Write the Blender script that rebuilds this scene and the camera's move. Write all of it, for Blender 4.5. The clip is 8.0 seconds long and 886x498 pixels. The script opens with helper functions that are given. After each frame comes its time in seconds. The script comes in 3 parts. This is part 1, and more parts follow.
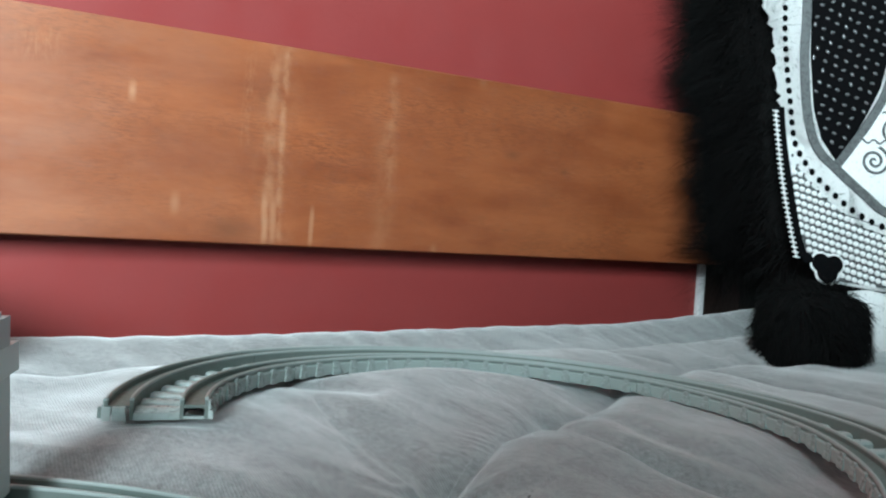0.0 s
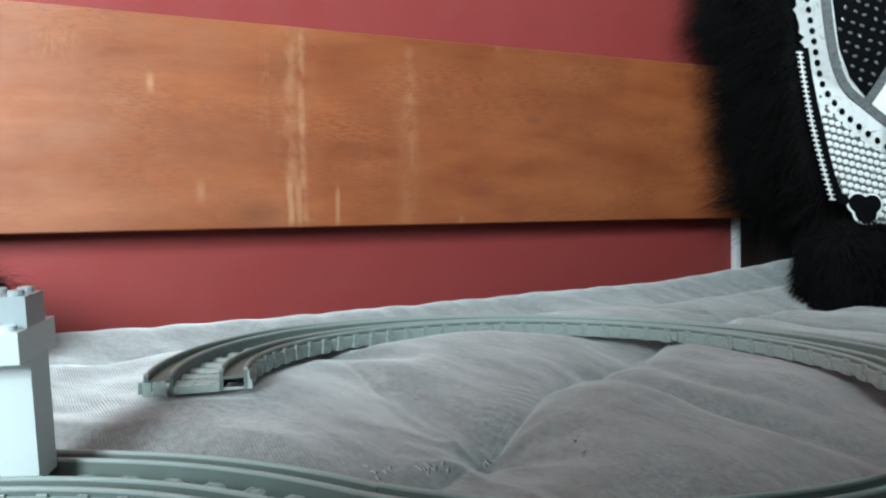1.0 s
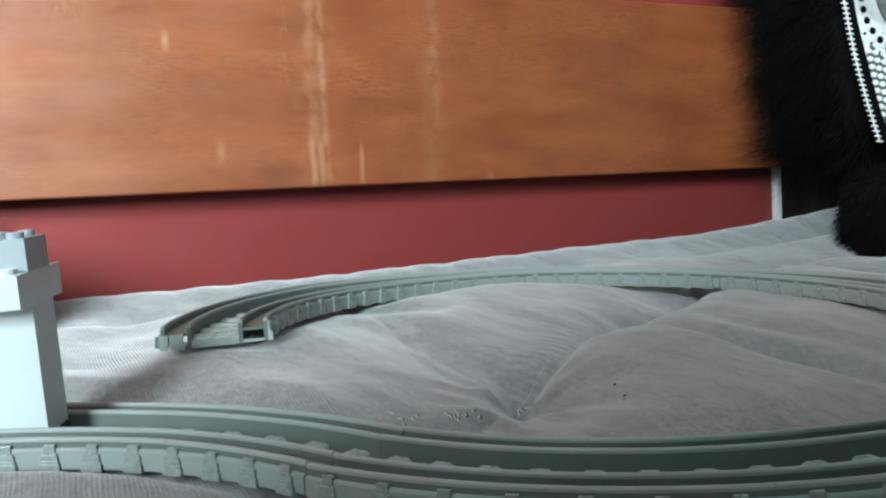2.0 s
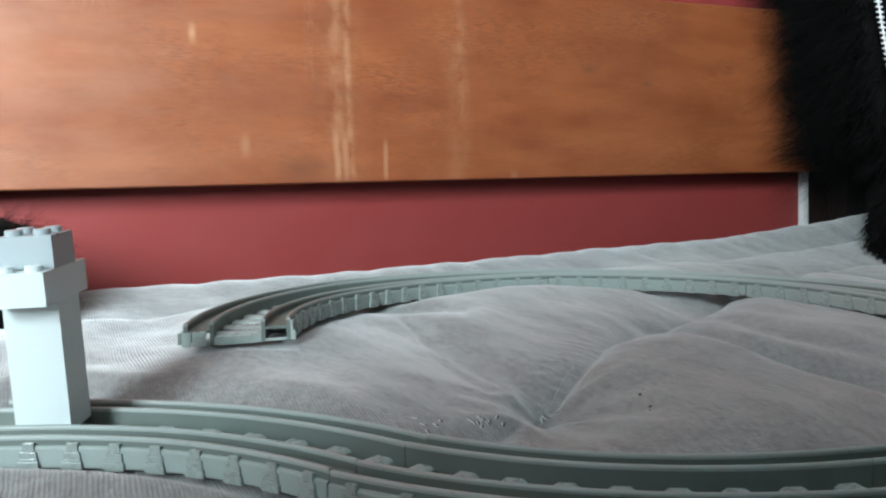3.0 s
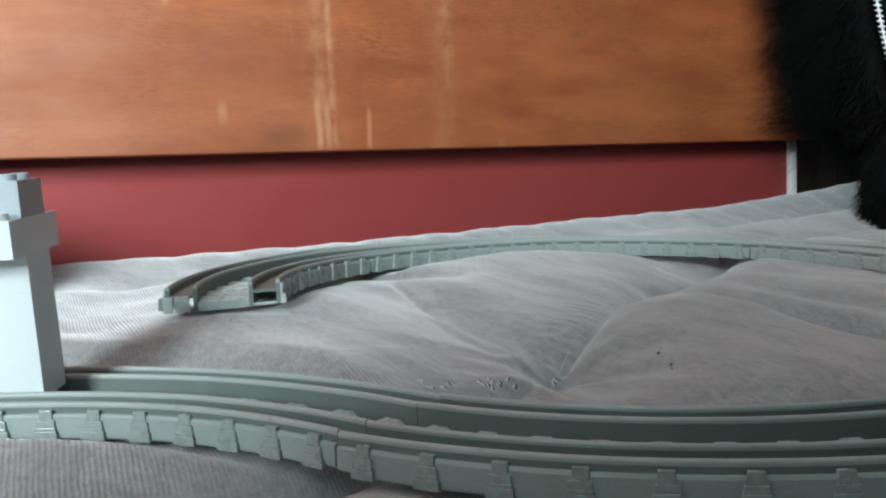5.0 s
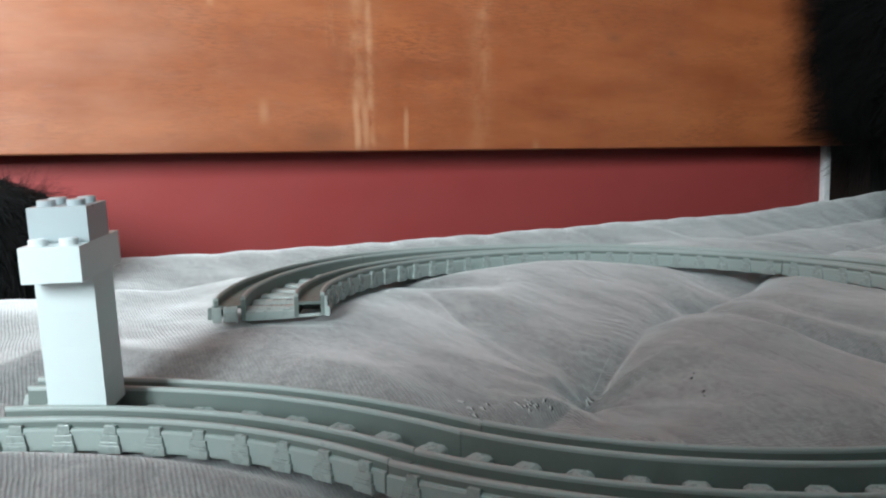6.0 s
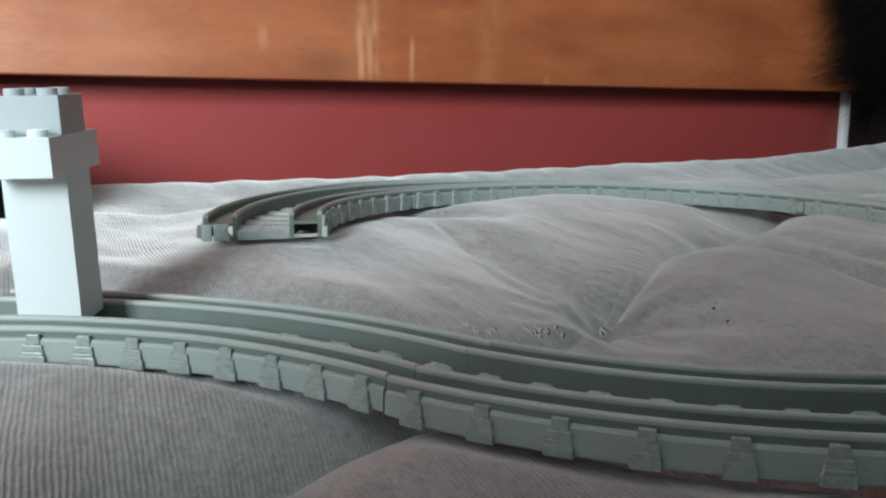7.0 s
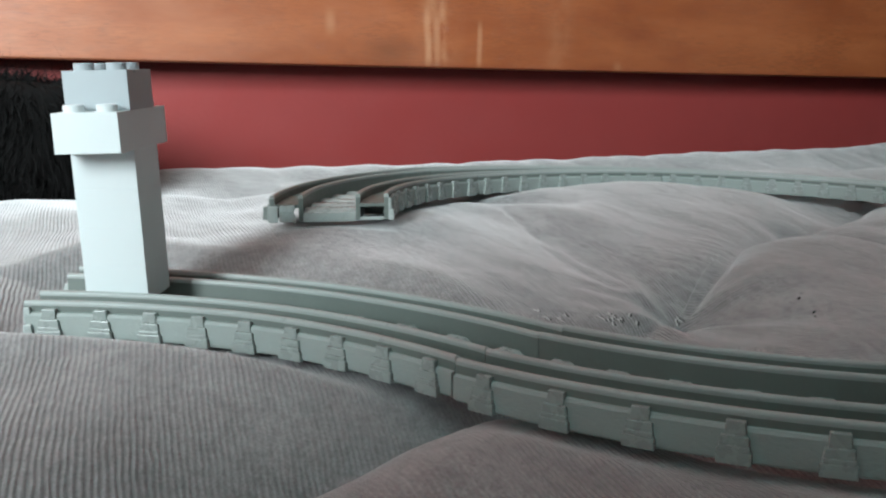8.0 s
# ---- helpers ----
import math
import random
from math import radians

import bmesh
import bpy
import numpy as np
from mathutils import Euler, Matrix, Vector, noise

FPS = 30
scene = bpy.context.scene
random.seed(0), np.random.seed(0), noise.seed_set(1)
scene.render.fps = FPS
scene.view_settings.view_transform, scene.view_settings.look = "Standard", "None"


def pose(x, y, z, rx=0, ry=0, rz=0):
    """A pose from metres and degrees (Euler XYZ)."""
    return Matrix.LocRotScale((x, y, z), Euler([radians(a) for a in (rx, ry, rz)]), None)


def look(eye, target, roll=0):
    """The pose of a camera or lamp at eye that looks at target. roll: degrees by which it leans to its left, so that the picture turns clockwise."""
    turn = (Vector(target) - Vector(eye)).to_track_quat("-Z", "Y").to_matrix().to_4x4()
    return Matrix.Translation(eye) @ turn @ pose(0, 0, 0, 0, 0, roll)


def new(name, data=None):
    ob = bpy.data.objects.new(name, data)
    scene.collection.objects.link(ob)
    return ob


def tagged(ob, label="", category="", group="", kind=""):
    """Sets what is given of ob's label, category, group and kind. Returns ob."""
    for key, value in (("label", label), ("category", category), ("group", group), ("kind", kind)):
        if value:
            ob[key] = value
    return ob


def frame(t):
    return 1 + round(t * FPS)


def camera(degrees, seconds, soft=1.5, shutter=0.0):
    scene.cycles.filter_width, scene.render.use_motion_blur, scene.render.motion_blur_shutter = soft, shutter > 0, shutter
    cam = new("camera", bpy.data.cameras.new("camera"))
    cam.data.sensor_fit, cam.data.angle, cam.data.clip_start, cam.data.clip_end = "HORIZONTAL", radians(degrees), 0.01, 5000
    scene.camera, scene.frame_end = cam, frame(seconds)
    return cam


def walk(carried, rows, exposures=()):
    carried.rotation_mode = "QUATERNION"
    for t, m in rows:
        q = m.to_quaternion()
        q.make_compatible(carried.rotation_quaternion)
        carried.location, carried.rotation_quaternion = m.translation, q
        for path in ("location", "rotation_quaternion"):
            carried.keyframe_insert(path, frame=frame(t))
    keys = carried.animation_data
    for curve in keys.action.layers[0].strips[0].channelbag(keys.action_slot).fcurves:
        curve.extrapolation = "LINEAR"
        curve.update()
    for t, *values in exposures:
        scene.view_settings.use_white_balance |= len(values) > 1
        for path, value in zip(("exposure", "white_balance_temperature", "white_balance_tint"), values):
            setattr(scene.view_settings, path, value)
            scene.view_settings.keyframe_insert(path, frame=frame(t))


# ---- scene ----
cam = camera(54.58, 8.0, 2.2)
PATH = [
    (0, (-0.00442, 0.00071, 0.55230), (0.50595, 0.86021, 0.52446), 3.61),
    (0.5, (-0.00405, 0.00158, 0.54599), (0.49087, 0.86968, 0.50784), 2.32),
    (1, (-0.00111, 0.00247, 0.53655), (0.47729, 0.87976, 0.49766), -0.99),
    (1.5, (0.00866, 0.01938, 0.52188), (0.47489, 0.90265, 0.47212), -2.58),
    (1.7, (0.00912, 0.01784, 0.52153), (0.46434, 0.90628, 0.46292), -2.96),
    (2.8, (0.01204, 0.01919, 0.52303), (0.43313, 0.92345, 0.45227), -1.85),
    (3, (0.00874, 0.02219, 0.52502), (0.43241, 0.92509, 0.45240), -1.58),
    (3.5, (0.00919, 0.03073, 0.52112), (0.43588, 0.93223, 0.44869), -2.18),
    (4, (0.01386, 0.03439, 0.50920), (0.43891, 0.93633, 0.43286), -3.66),
    (4.5, (0.00787, 0.03395, 0.51749), (0.45101, 0.92643, 0.43317), -2.90),
    (4.7, (0.00930, 0.04679, 0.51000), (0.46442, 0.93337, 0.42723), -2.45),
    (5.8, (0.00092, 0.03906, 0.52523), (0.42600, 0.93764, 0.41636), -1.01),
    (6, (-0.00029, 0.04121, 0.52664), (0.42423, 0.94003, 0.41749), -0.79),
    (6.5, (0.00327, 0.04568, 0.51861), (0.42645, 0.94460, 0.40529), -0.19),
    (7, (0.00671, 0.05913, 0.51132), (0.42589, 0.95296, 0.35205), 0.38),
    (7.5, (0.00589, 0.05858, 0.51435), (0.39024, 0.96694, 0.34952), 0.65),
    (8, (0.00786, 0.06644, 0.50703), (0.35964, 0.98740, 0.33946), 0.42),
]
walk(cam, [(t, look(eye, target, roll)) for t, eye, target, roll in PATH],
     exposures=[(0.0, 0.0, 5950, 1), (1.0, 0.0, 6000, 2), (3.0, 0.0, 6150, 5), (6.0, -0.05, 6300, 7), (8.0, -0.15, 6450, 9)])

# ---- light ----
DATUM = 0.45                     # height of the mattress top over the floor
world = bpy.data.worlds.new("sky")
scene.world = world
world.use_nodes = True
wt = world.node_tree
sky = wt.nodes.new("ShaderNodeTexSky")
sky.sky_type, sky.sun_disc = "NISHITA", False
sky.sun_elevation, sky.sun_rotation = radians(42), radians(207)
wt.links.new(sky.outputs[0], wt.nodes["Background"].inputs[0])
wt.nodes["Background"].inputs[1].default_value = 0.12

sun = new("sun", bpy.data.lights.new("sun", "SUN"))
sun.data.energy, sun.data.angle, sun.data.color = 0.6, radians(12), (1, 0.97, 0.93)
sun.matrix_world = look((-2, -4, 4), (0, 0, 0))

# daylight in the opening of the window behind the camera
SOUTH, WIN_X, WIN_W, WIN_Z0, WIN_Z1 = -0.95, -1.18, 1.30, 0.85, 1.80
daylight = new("window_daylight", bpy.data.lights.new("window_daylight", "AREA"))
daylight.data.shape, daylight.data.size, daylight.data.size_y = "RECTANGLE", WIN_W, WIN_Z1 - WIN_Z0
daylight.data.energy, daylight.data.color = 183, (0.87, 0.97, 1.0)
daylight.matrix_world = look((WIN_X, SOUTH - 0.02, (WIN_Z0 + WIN_Z1) / 2), (WIN_X, 0, (WIN_Z0 + WIN_Z1) / 2))


# ---- materials ----
def mat(name, colour, rough=0.6, metal=0.0, spec=0.5, sheen=0.0, coat=0.0):
    m = bpy.data.materials.new(name)
    m.use_nodes = True
    b = m.node_tree.nodes["Principled BSDF"]
    b.inputs["Base Color"].default_value = (*colour, 1)
    b.inputs["Roughness"].default_value = rough
    b.inputs["Metallic"].default_value = metal
    b.inputs["Specular IOR Level"].default_value = spec
    b.inputs["Sheen Weight"].default_value = sheen
    b.inputs["Coat Weight"].default_value = coat
    return m


class Nodes:
    """A short hand for wiring a material's nodes."""

    def __init__(self, m):
        self.t, self.b = m.node_tree, m.node_tree.nodes["Principled BSDF"]
        self.co = self.t.nodes.new("ShaderNodeTexCoord").outputs["Object"]

    def put(self, socket, value):
        if hasattr(value, "is_output"):
            self.t.links.new(value, socket)
        else:
            socket.default_value = value

    def scaled(self, sx, sy, sz, loc=(0, 0, 0), rot=(0, 0, 0)):
        n = self.t.nodes.new("ShaderNodeMapping")
        n.inputs["Scale"].default_value, n.inputs["Location"].default_value, n.inputs["Rotation"].default_value = (sx, sy, sz), loc, rot
        self.t.links.new(self.co, n.inputs[0])
        return n.outputs[0]

    def noise(self, vec, scale=1.0, detail=4.0, rough=0.55, warp=0.0):
        n = self.t.nodes.new("ShaderNodeTexNoise")
        self.put(n.inputs["Vector"], vec)
        n.inputs["Scale"].default_value, n.inputs["Detail"].default_value = scale, detail
        n.inputs["Roughness"].default_value, n.inputs["Distortion"].default_value = rough, warp
        return n.outputs[0]

    def wave(self, vec, scale, warp=0.0, wscale=1.0, axis="X"):
        n = self.t.nodes.new("ShaderNodeTexWave")
        n.wave_type, n.bands_direction = "BANDS", axis
        self.put(n.inputs["Vector"], vec)
        n.inputs["Scale"].default_value, n.inputs["Distortion"].default_value = scale, warp
        n.inputs["Detail"].default_value, n.inputs["Detail Scale"].default_value = 2, wscale
        return n.outputs["Fac"]

    def ramp(self, fac, *stops):
        n = self.t.nodes.new("ShaderNodeValToRGB")
        e = n.color_ramp.elements
        while len(e) < len(stops):
            e.new(0.5)
        for el, (p, c) in zip(e, stops):
            el.position = p
            el.color = (*c, 1) if isinstance(c, tuple) else (c, c, c, 1)
        self.put(n.inputs[0], fac)
        return n.outputs[0]

    def mix(self, fac, a, b, kind="MIX"):
        n = self.t.nodes.new("ShaderNodeMix")
        n.data_type, n.blend_type = "RGBA", kind
        for i, v in ((0, fac), (6, a), (7, b)):
            if isinstance(v, tuple):
                v = (*v, 1)
            self.put(n.inputs[i], v)
        return n.outputs[2]

    def math(self, op, a, b=0.0, c=0.0):
        n = self.t.nodes.new("ShaderNodeMath")
        n.operation = op
        for i, v in enumerate((a, b, c)):
            self.put(n.inputs[i], v)
        return n.outputs[0]

    def axes(self):
        n = self.t.nodes.new("ShaderNodeSeparateXYZ")
        self.t.links.new(self.co, n.inputs[0])
        return n.outputs

    def bump(self, height, dist, strength=1.0, over=None):
        n = self.t.nodes.new("ShaderNodeBump")
        n.inputs["Distance"].default_value, n.inputs["Strength"].default_value = dist, strength
        self.put(n.inputs["Height"], height)
        if over is not None:
            self.t.links.new(over, n.inputs["Normal"])
        self.t.links.new(n.outputs[0], self.b.inputs["Normal"])
        return n.outputs[0]


def paint_red():
    m = mat("dark_red_wall_paint", (0.2, 0.03, 0.035), 0.5, spec=0.4)
    n = Nodes(m)
    big = n.noise(n.co, 6, 5)
    n.put(n.b.inputs["Base Color"], n.mix(big, (0.204, 0.0285, 0.027), (0.256, 0.040, 0.0365)))
    n.put(n.b.inputs["Roughness"], n.ramp(n.noise(n.co, 30, 3), (0.3, 0.42), (0.7, 0.6)))
    a = n.bump(n.noise(n.co, 260, 4), 0.0003, 0.5)
    n.bump(n.noise(n.co, 1500, 2), 0.0002, 0.5, a)
    return m


def plain_wall(name, colour):
    m = mat(name, colour, 0.8)
    n = Nodes(m)
    n.put(n.b.inputs["Base Color"], n.mix(n.noise(n.co, 3, 5), tuple(c * 0.93 for c in colour), colour))
    n.bump(n.noise(n.co, 200, 4), 0.0008, 0.6)
    return m


def stained_wood():
    m = mat("orange_stained_wood", (0.4, 0.16, 0.06), 0.4, spec=0.5, coat=0.6)
    n = Nodes(m)
    x, y, z = n.axes()
    fine = n.noise(n.scaled(24, 60, 190), 1, 6, 0.68, 0.3)
    broad = n.noise(n.scaled(9, 10, 34, (0.3, 0, 0.7)), 1, 5, 0.6, 0.25)
    pores = n.ramp(n.noise(n.scaled(45, 200, 1500), 1, 3, 0.7), (0.30, 0.0), (0.40, 1.0))
    n.b.inputs["Coat Roughness"].default_value = 0.3
    col = n.mix(n.ramp(broad, (0.32, 0.0), (0.68, 1.0)), (0.175, 0.036, 0.011), (0.355, 0.106, 0.037))
    dash = n.ramp(n.noise(n.scaled(110, 90, 900, (1, 0, 6)), 1, 4, 0.75, 0.3), (0.47, 0.0), (0.58, 0.95))
    where = n.ramp(n.noise(n.scaled(9, 9, 22, (7, 0, 3)), 1, 3), (0.40, 0.1), (0.60, 1.0))
    col = n.mix(n.math("MULTIPLY", dash, where), col, (0.15, 0.042, 0.017))
    mottle = n.noise(n.scaled(30, 30, 22, (2, 0, 5)), 1, 4, 0.6)
    col = n.mix(n.ramp(mottle, (0.35, 0.35), (0.62, 0.0)), col, (0.33, 0.095, 0.032))
    fleck = n.ramp(n.noise(n.scaled(60, 90, 520, (9, 0, 1)), 1, 4, 0.7, 0.5), (0.60, 0.0), (0.72, 0.55))
    col = n.mix(n.math("MULTIPLY", fleck, n.ramp(n.noise(n.scaled(7, 9, 14, (4, 0, 0)), 1, 2), (0.45, 0.15), (0.62, 1.0))), col, (0.11, 0.035, 0.014))
    col = n.mix(n.ramp(fine, (0.3, 0.50), (0.70, 0.0)), col, (0.24, 0.065, 0.020))
    col = n.mix(n.math("MULTIPLY", n.math("SUBTRACT", 1.0, pores), 0.22), col, (0.15, 0.05, 0.02))

    def band(centre, half, soft, sway=0.0):
        """A worn upright band round x = centre."""
        wob = n.math("MULTIPLY", n.math("SUBTRACT", n.noise(n.scaled(0, 0, 14, (centre * 9, 0, 0)), 1, 2), 0.5), sway)
        d = n.math("ABSOLUTE", n.math("SUBTRACT", n.math("ADD", x, wob), centre))
        return n.ramp(n.math("DIVIDE", d, half + soft), (half / (half + soft), 1.0), (1.0, 0.0))

    def between(lo, hi, soft=0.008):
        up = n.ramp(n.math("DIVIDE", n.math("SUBTRACT", z, lo - soft), 2 * soft), (0.0, 0.0), (1.0, 1.0))
        dn = n.ramp(n.math("DIVIDE", n.math("SUBTRACT", hi + soft, z), 2 * soft), (0.0, 0.0), (1.0, 1.0))
        return n.math("MULTIPLY", up, dn)

    streak = n.ramp(n.noise(n.scaled(420, 30, 110), 1, 5, 0.75), (0.46, 0.0), (0.66, 1.0))
    patch = n.ramp(n.noise(n.scaled(70, 30, 50), 1, 4, 0.6), (0.38, 0.0), (0.66, 1.0))
    pale = (0.60, 0.34, 0.19)
    for centre, half, soft, sway, lo, hi, k, tex in (
            (0.2000, 0.0008, 0.0022, 0.006, 0.532, 0.565, 0.65, None), (0.2065, 0.0008, 0.0022, 0.004, 0.532, 0.562, 0.6, None),
            (0.2360, 0.0006, 0.0018, 0.005, 0.531, 0.558, 0.6, None), (0.2020, 0.0010, 0.0050, 0.008, 0.53, 0.675, 0.55, patch),
            (0.2095, 0.0005, 0.0026, 0.004, 0.535, 0.675, 0.45, patch), (0.1830, 0.0008, 0.0050, 0.006, 0.60, 0.67, 0.35, streak),
            (0.2110, 0.0006, 0.0028, 0.004, 0.53, 0.68, 0.5, patch), (0.2060, 0.0100, 0.0120, 0.004, 0.53, 0.68, 0.16, patch), (0.3000, 0.0010, 0.0060, 0.016, 0.58, 0.665, 0.4, patch),
            (0.2960, 0.0040, 0.0100, 0.010, 0.53, 0.64, 0.22, patch), (0.1360, 0.0008, 0.0034, 0.004, 0.550, 0.562, 0.5, None),
            (0.0490, 0.0060, 0.0120, 0.010, 0.64, 0.66, 0.45, streak), (0.1050, 0.0008, 0.0024, 0.006, 0.624, 0.633, 0.9, None),
            (0.3420, 0.0010, 0.0030, 0.004, 0.530, 0.534, 0.6, None), (0.3800, 0.0015, 0.0040, 0.004, 0.668, 0.675, 0.5, patch)):
        f = n.math("MULTIPLY", n.math("MULTIPLY", band(centre, half, soft, sway), between(lo, hi, 0.004)), k * 0.5)
        col = n.mix(f if tex is None else n.math("MULTIPLY", f, tex), col, pale)
    # pale window glare painted into the wood's colour, patchy, fading out along x
    glare = n.math("MULTIPLY", n.ramp(n.noise(n.scaled(11, 11, 26, (8, 0, 2)), 1, 4, 0.65), (0.34, 0.15), (0.66, 1.0)), n.ramp(n.math("MULTIPLY_ADD", x, 1.6, 0.45), (0.25, 1.0), (0.80, 0.0)))
    col = n.mix(n.math("MULTIPLY", glare, 0.55), col, (0.46, 0.245, 0.165))
    # knot and dark flecks
    for kx, kz, r in ((0.414, 0.615, 0.006), (0.175, 0.540, 0.012), (0.47, 0.605, 0.004)):
        dx, dz = n.math("MULTIPLY", n.math("SUBTRACT", x, kx), 0.55), n.math("SUBTRACT", z, kz)
        d = n.math("SQRT", n.math("ADD", n.math("MULTIPLY", dx, dx), n.math("MULTIPLY", dz, dz)))
        col = n.mix(n.ramp(n.math("DIVIDE", d, r), (0.15, 0.55), (1.0, 0.0)), col, (0.13, 0.045, 0.02))
    n.put(n.b.inputs["Base Color"], col)
    n.put(n.b.inputs["Roughness"], n.ramp(n.noise(n.scaled(12, 20, 80), 1, 4), (0.3, 0.34), (0.75, 0.5)))
    a = n.bump(fine, 0.0007, 0.3)
    n.bump(pores, 0.0003, 0.5, a)
    return m


def dark_wood():
    m = mat("dark_brown_wood", (0.03, 0.014, 0.009), 0.5)
    n = Nodes(m)
    g = n.noise(n.scaled(120, 120, 8), 1, 5, 0.6, 0.4)
    n.put(n.b.inputs["Base Color"], n.mix(g, (0.009, 0.0045, 0.0035), (0.022, 0.011, 0.008)))
    n.bump(g, 0.0005, 0.4)
    return m


def corduroy():
    m = mat("grey_corduroy", (0.3, 0.3, 0.3), 0.92, spec=0.1, sheen=0.85)
    n = Nodes(m)
    n.b.inputs["Sheen Roughness"].default_value = 0.42
    x, y, z = n.axes()
    bend = n.math("MULTIPLY", n.math("SUBTRACT", n.noise(n.scaled(9, 9, 9), 1, 2), 0.5), 0.008)
    jitter = n.math("MULTIPLY", n.math("SUBTRACT", n.noise(n.scaled(300, 150, 0), 1, 3), 0.5), 0.0011)
    # the puff beyond the long crease is cut with its ribs across the others
    over = n.math("SUBTRACT", n.math("MINIMUM", n.math("MULTIPLY_ADD", x, 0.80, 0.148), n.math("MULTIPLY_ADD", x, 0.395, 0.252)), y)
    turned = n.math("MULTIPLY", n.ramp(n.math("MULTIPLY_ADD", over, 60.0, 0.5), (0.49, 0.0), (0.51, 1.0)), n.ramp(n.math("MULTIPLY", x, 2.0), (0.318, 0.0), (0.322, 1.0)))
    across = n.math("MULTIPLY_ADD", x, 0.12, y)
    at = n.math("ADD", n.math("ADD", n.mix(turned, x, across), bend), jitter)
    rib = n.math("MULTIPLY_ADD", n.math("SINE", n.math("MULTIPLY", at, 2 * math.pi / 0.00122)), 0.5, 0.5)
    brushed = n.noise(n.scaled(26, 8, 10), 1, 5, 0.62, 0.6)
    blot = n.ramp(n.noise(n.scaled(70, 45, 45, (3, 1, 0)), 1, 5, 0.6, 0.5), (0.36, 0.0), (0.66, 1.0))
    worn = n.ramp(n.noise(n.scaled(17, 17, 17, (5, 2, 1)), 1, 3), (0.38, 0.2), (0.62, 1.0))
    worn = n.math("MULTIPLY", worn, n.ramp(n.math("MULTIPLY", x, 5.0), (0.15, 1.0), (0.75, 0.6)))
    # ribs and the dark painted between them are stronger round the tuft
    dx, dy = n.math("SUBTRACT", x, 0.168), n.math("SUBTRACT", y, 0.296)
    far = n.math("SQRT", n.math("ADD", n.math("MULTIPLY", dx, dx), n.math("MULTIPLY", dy, dy)))
    near_tuft = n.math("MULTIPLY", n.ramp(n.math("MULTIPLY", far, 16.0), (0.25, 1.0), (0.85, 0.0)), n.ramp(n.noise(n.scaled(60, 60, 60), 1, 3), (0.4, 0.4), (0.6, 1.0)))
    worn = n.math("MAXIMUM", worn, n.math("MULTIPLY", near_tuft, 0.95))
    worn = n.math("MULTIPLY", worn, n.math("MULTIPLY_ADD", turned, -0.2, 1.0))
    nap = n.noise(n.scaled(1900, 1500, 1700), 1, 5, 0.75)
    heather = n.noise(n.scaled(420, 300, 400, (2, 7, 1)), 1, 4, 0.7)
    col = n.mix(brushed, (0.244, 0.242, 0.241), (0.466, 0.459, 0.456))
    col = n.mix(n.math("MULTIPLY", blot, 0.42), col, (0.165, 0.167, 0.166))
    # Grooves between the ribs are coloured darker, standing in for their shade.
    col = n.mix(n.math("MULTIPLY", n.math("MULTIPLY", n.math("SUBTRACT", 1.0, rib), worn), 0.40), col, (0.06, 0.06, 0.061))
    col = n.mix(n.math("MULTIPLY", n.ramp(nap, (0.36, 1.0), (0.58, 0.0)), 0.48), col, (0.08, 0.08, 0.08))
    col = n.mix(n.math("MULTIPLY", n.ramp(heather, (0.38, 1.0), (0.56, 0.0)), 0.48), col, (0.12, 0.12, 0.12))
    n.put(n.b.inputs["Base Color"], col)
    a = n.bump(n.math("MULTIPLY", rib, worn), 0.0004, 0.6)
    b = n.bump(nap, 0.0003, 0.5, a)
    n.bump(n.noise(n.scaled(120, 60, 90), 1, 3), 0.0014, 0.6, b)
    return m


def plastic(name, colour, rough, spread=0.06, scuff=0.25, uneven=0.00004):
    m = mat(name, colour, rough, spec=0.5)
    n = Nodes(m)
    big = n.noise(n.co, 90, 4)
    lo, hi = tuple(c * (1 - spread) for c in colour), tuple(c * (1 + spread) for c in colour)
    col = n.mix(big, lo, hi)
    dust = n.ramp(n.noise(n.co, 900, 5, 0.7), (0.55, 0.0), (0.72, 1.0))
    n.put(n.b.inputs["Base Color"], n.mix(n.math("MULTIPLY", dust, scuff), col, tuple(min(1, c * 1.25 + 0.02) for c in colour)))
    if uneven:
        n.put(n.b.inputs["Roughness"], n.ramp(n.noise(n.co, 400, 4), (0.3, rough - 0.08), (0.7, rough + 0.12)))
        n.bump(n.noise(n.co, 500, 3), uneven, 0.5)
    else:
        n.put(n.b.inputs["Roughness"], n.ramp(n.noise(n.co, 60, 3), (0.3, rough - 0.04), (0.7, rough + 0.06)))
    return m


def rough_plastic(name, colour):
    m = plastic(name, colour, 0.55)
    n = Nodes(m)
    n.bump(n.noise(n.scaled(900, 900, 1500), 1, 4, 0.7), 0.00025, 0.7)
    return m


def speckled(name, light, dark, scale, share):
    """Woven thread with dark gaps between the stitches."""
    m = mat(name, light, 0.7)
    n = Nodes(m)
    gaps = n.noise(n.co, scale, 4, 0.65)
    n.put(n.b.inputs["Base Color"], n.mix(n.ramp(gaps, (share - 0.10, 1.0), (share + 0.06, 0.0)), light, dark))
    n.bump(gaps, 0.001, 0.8)
    return m


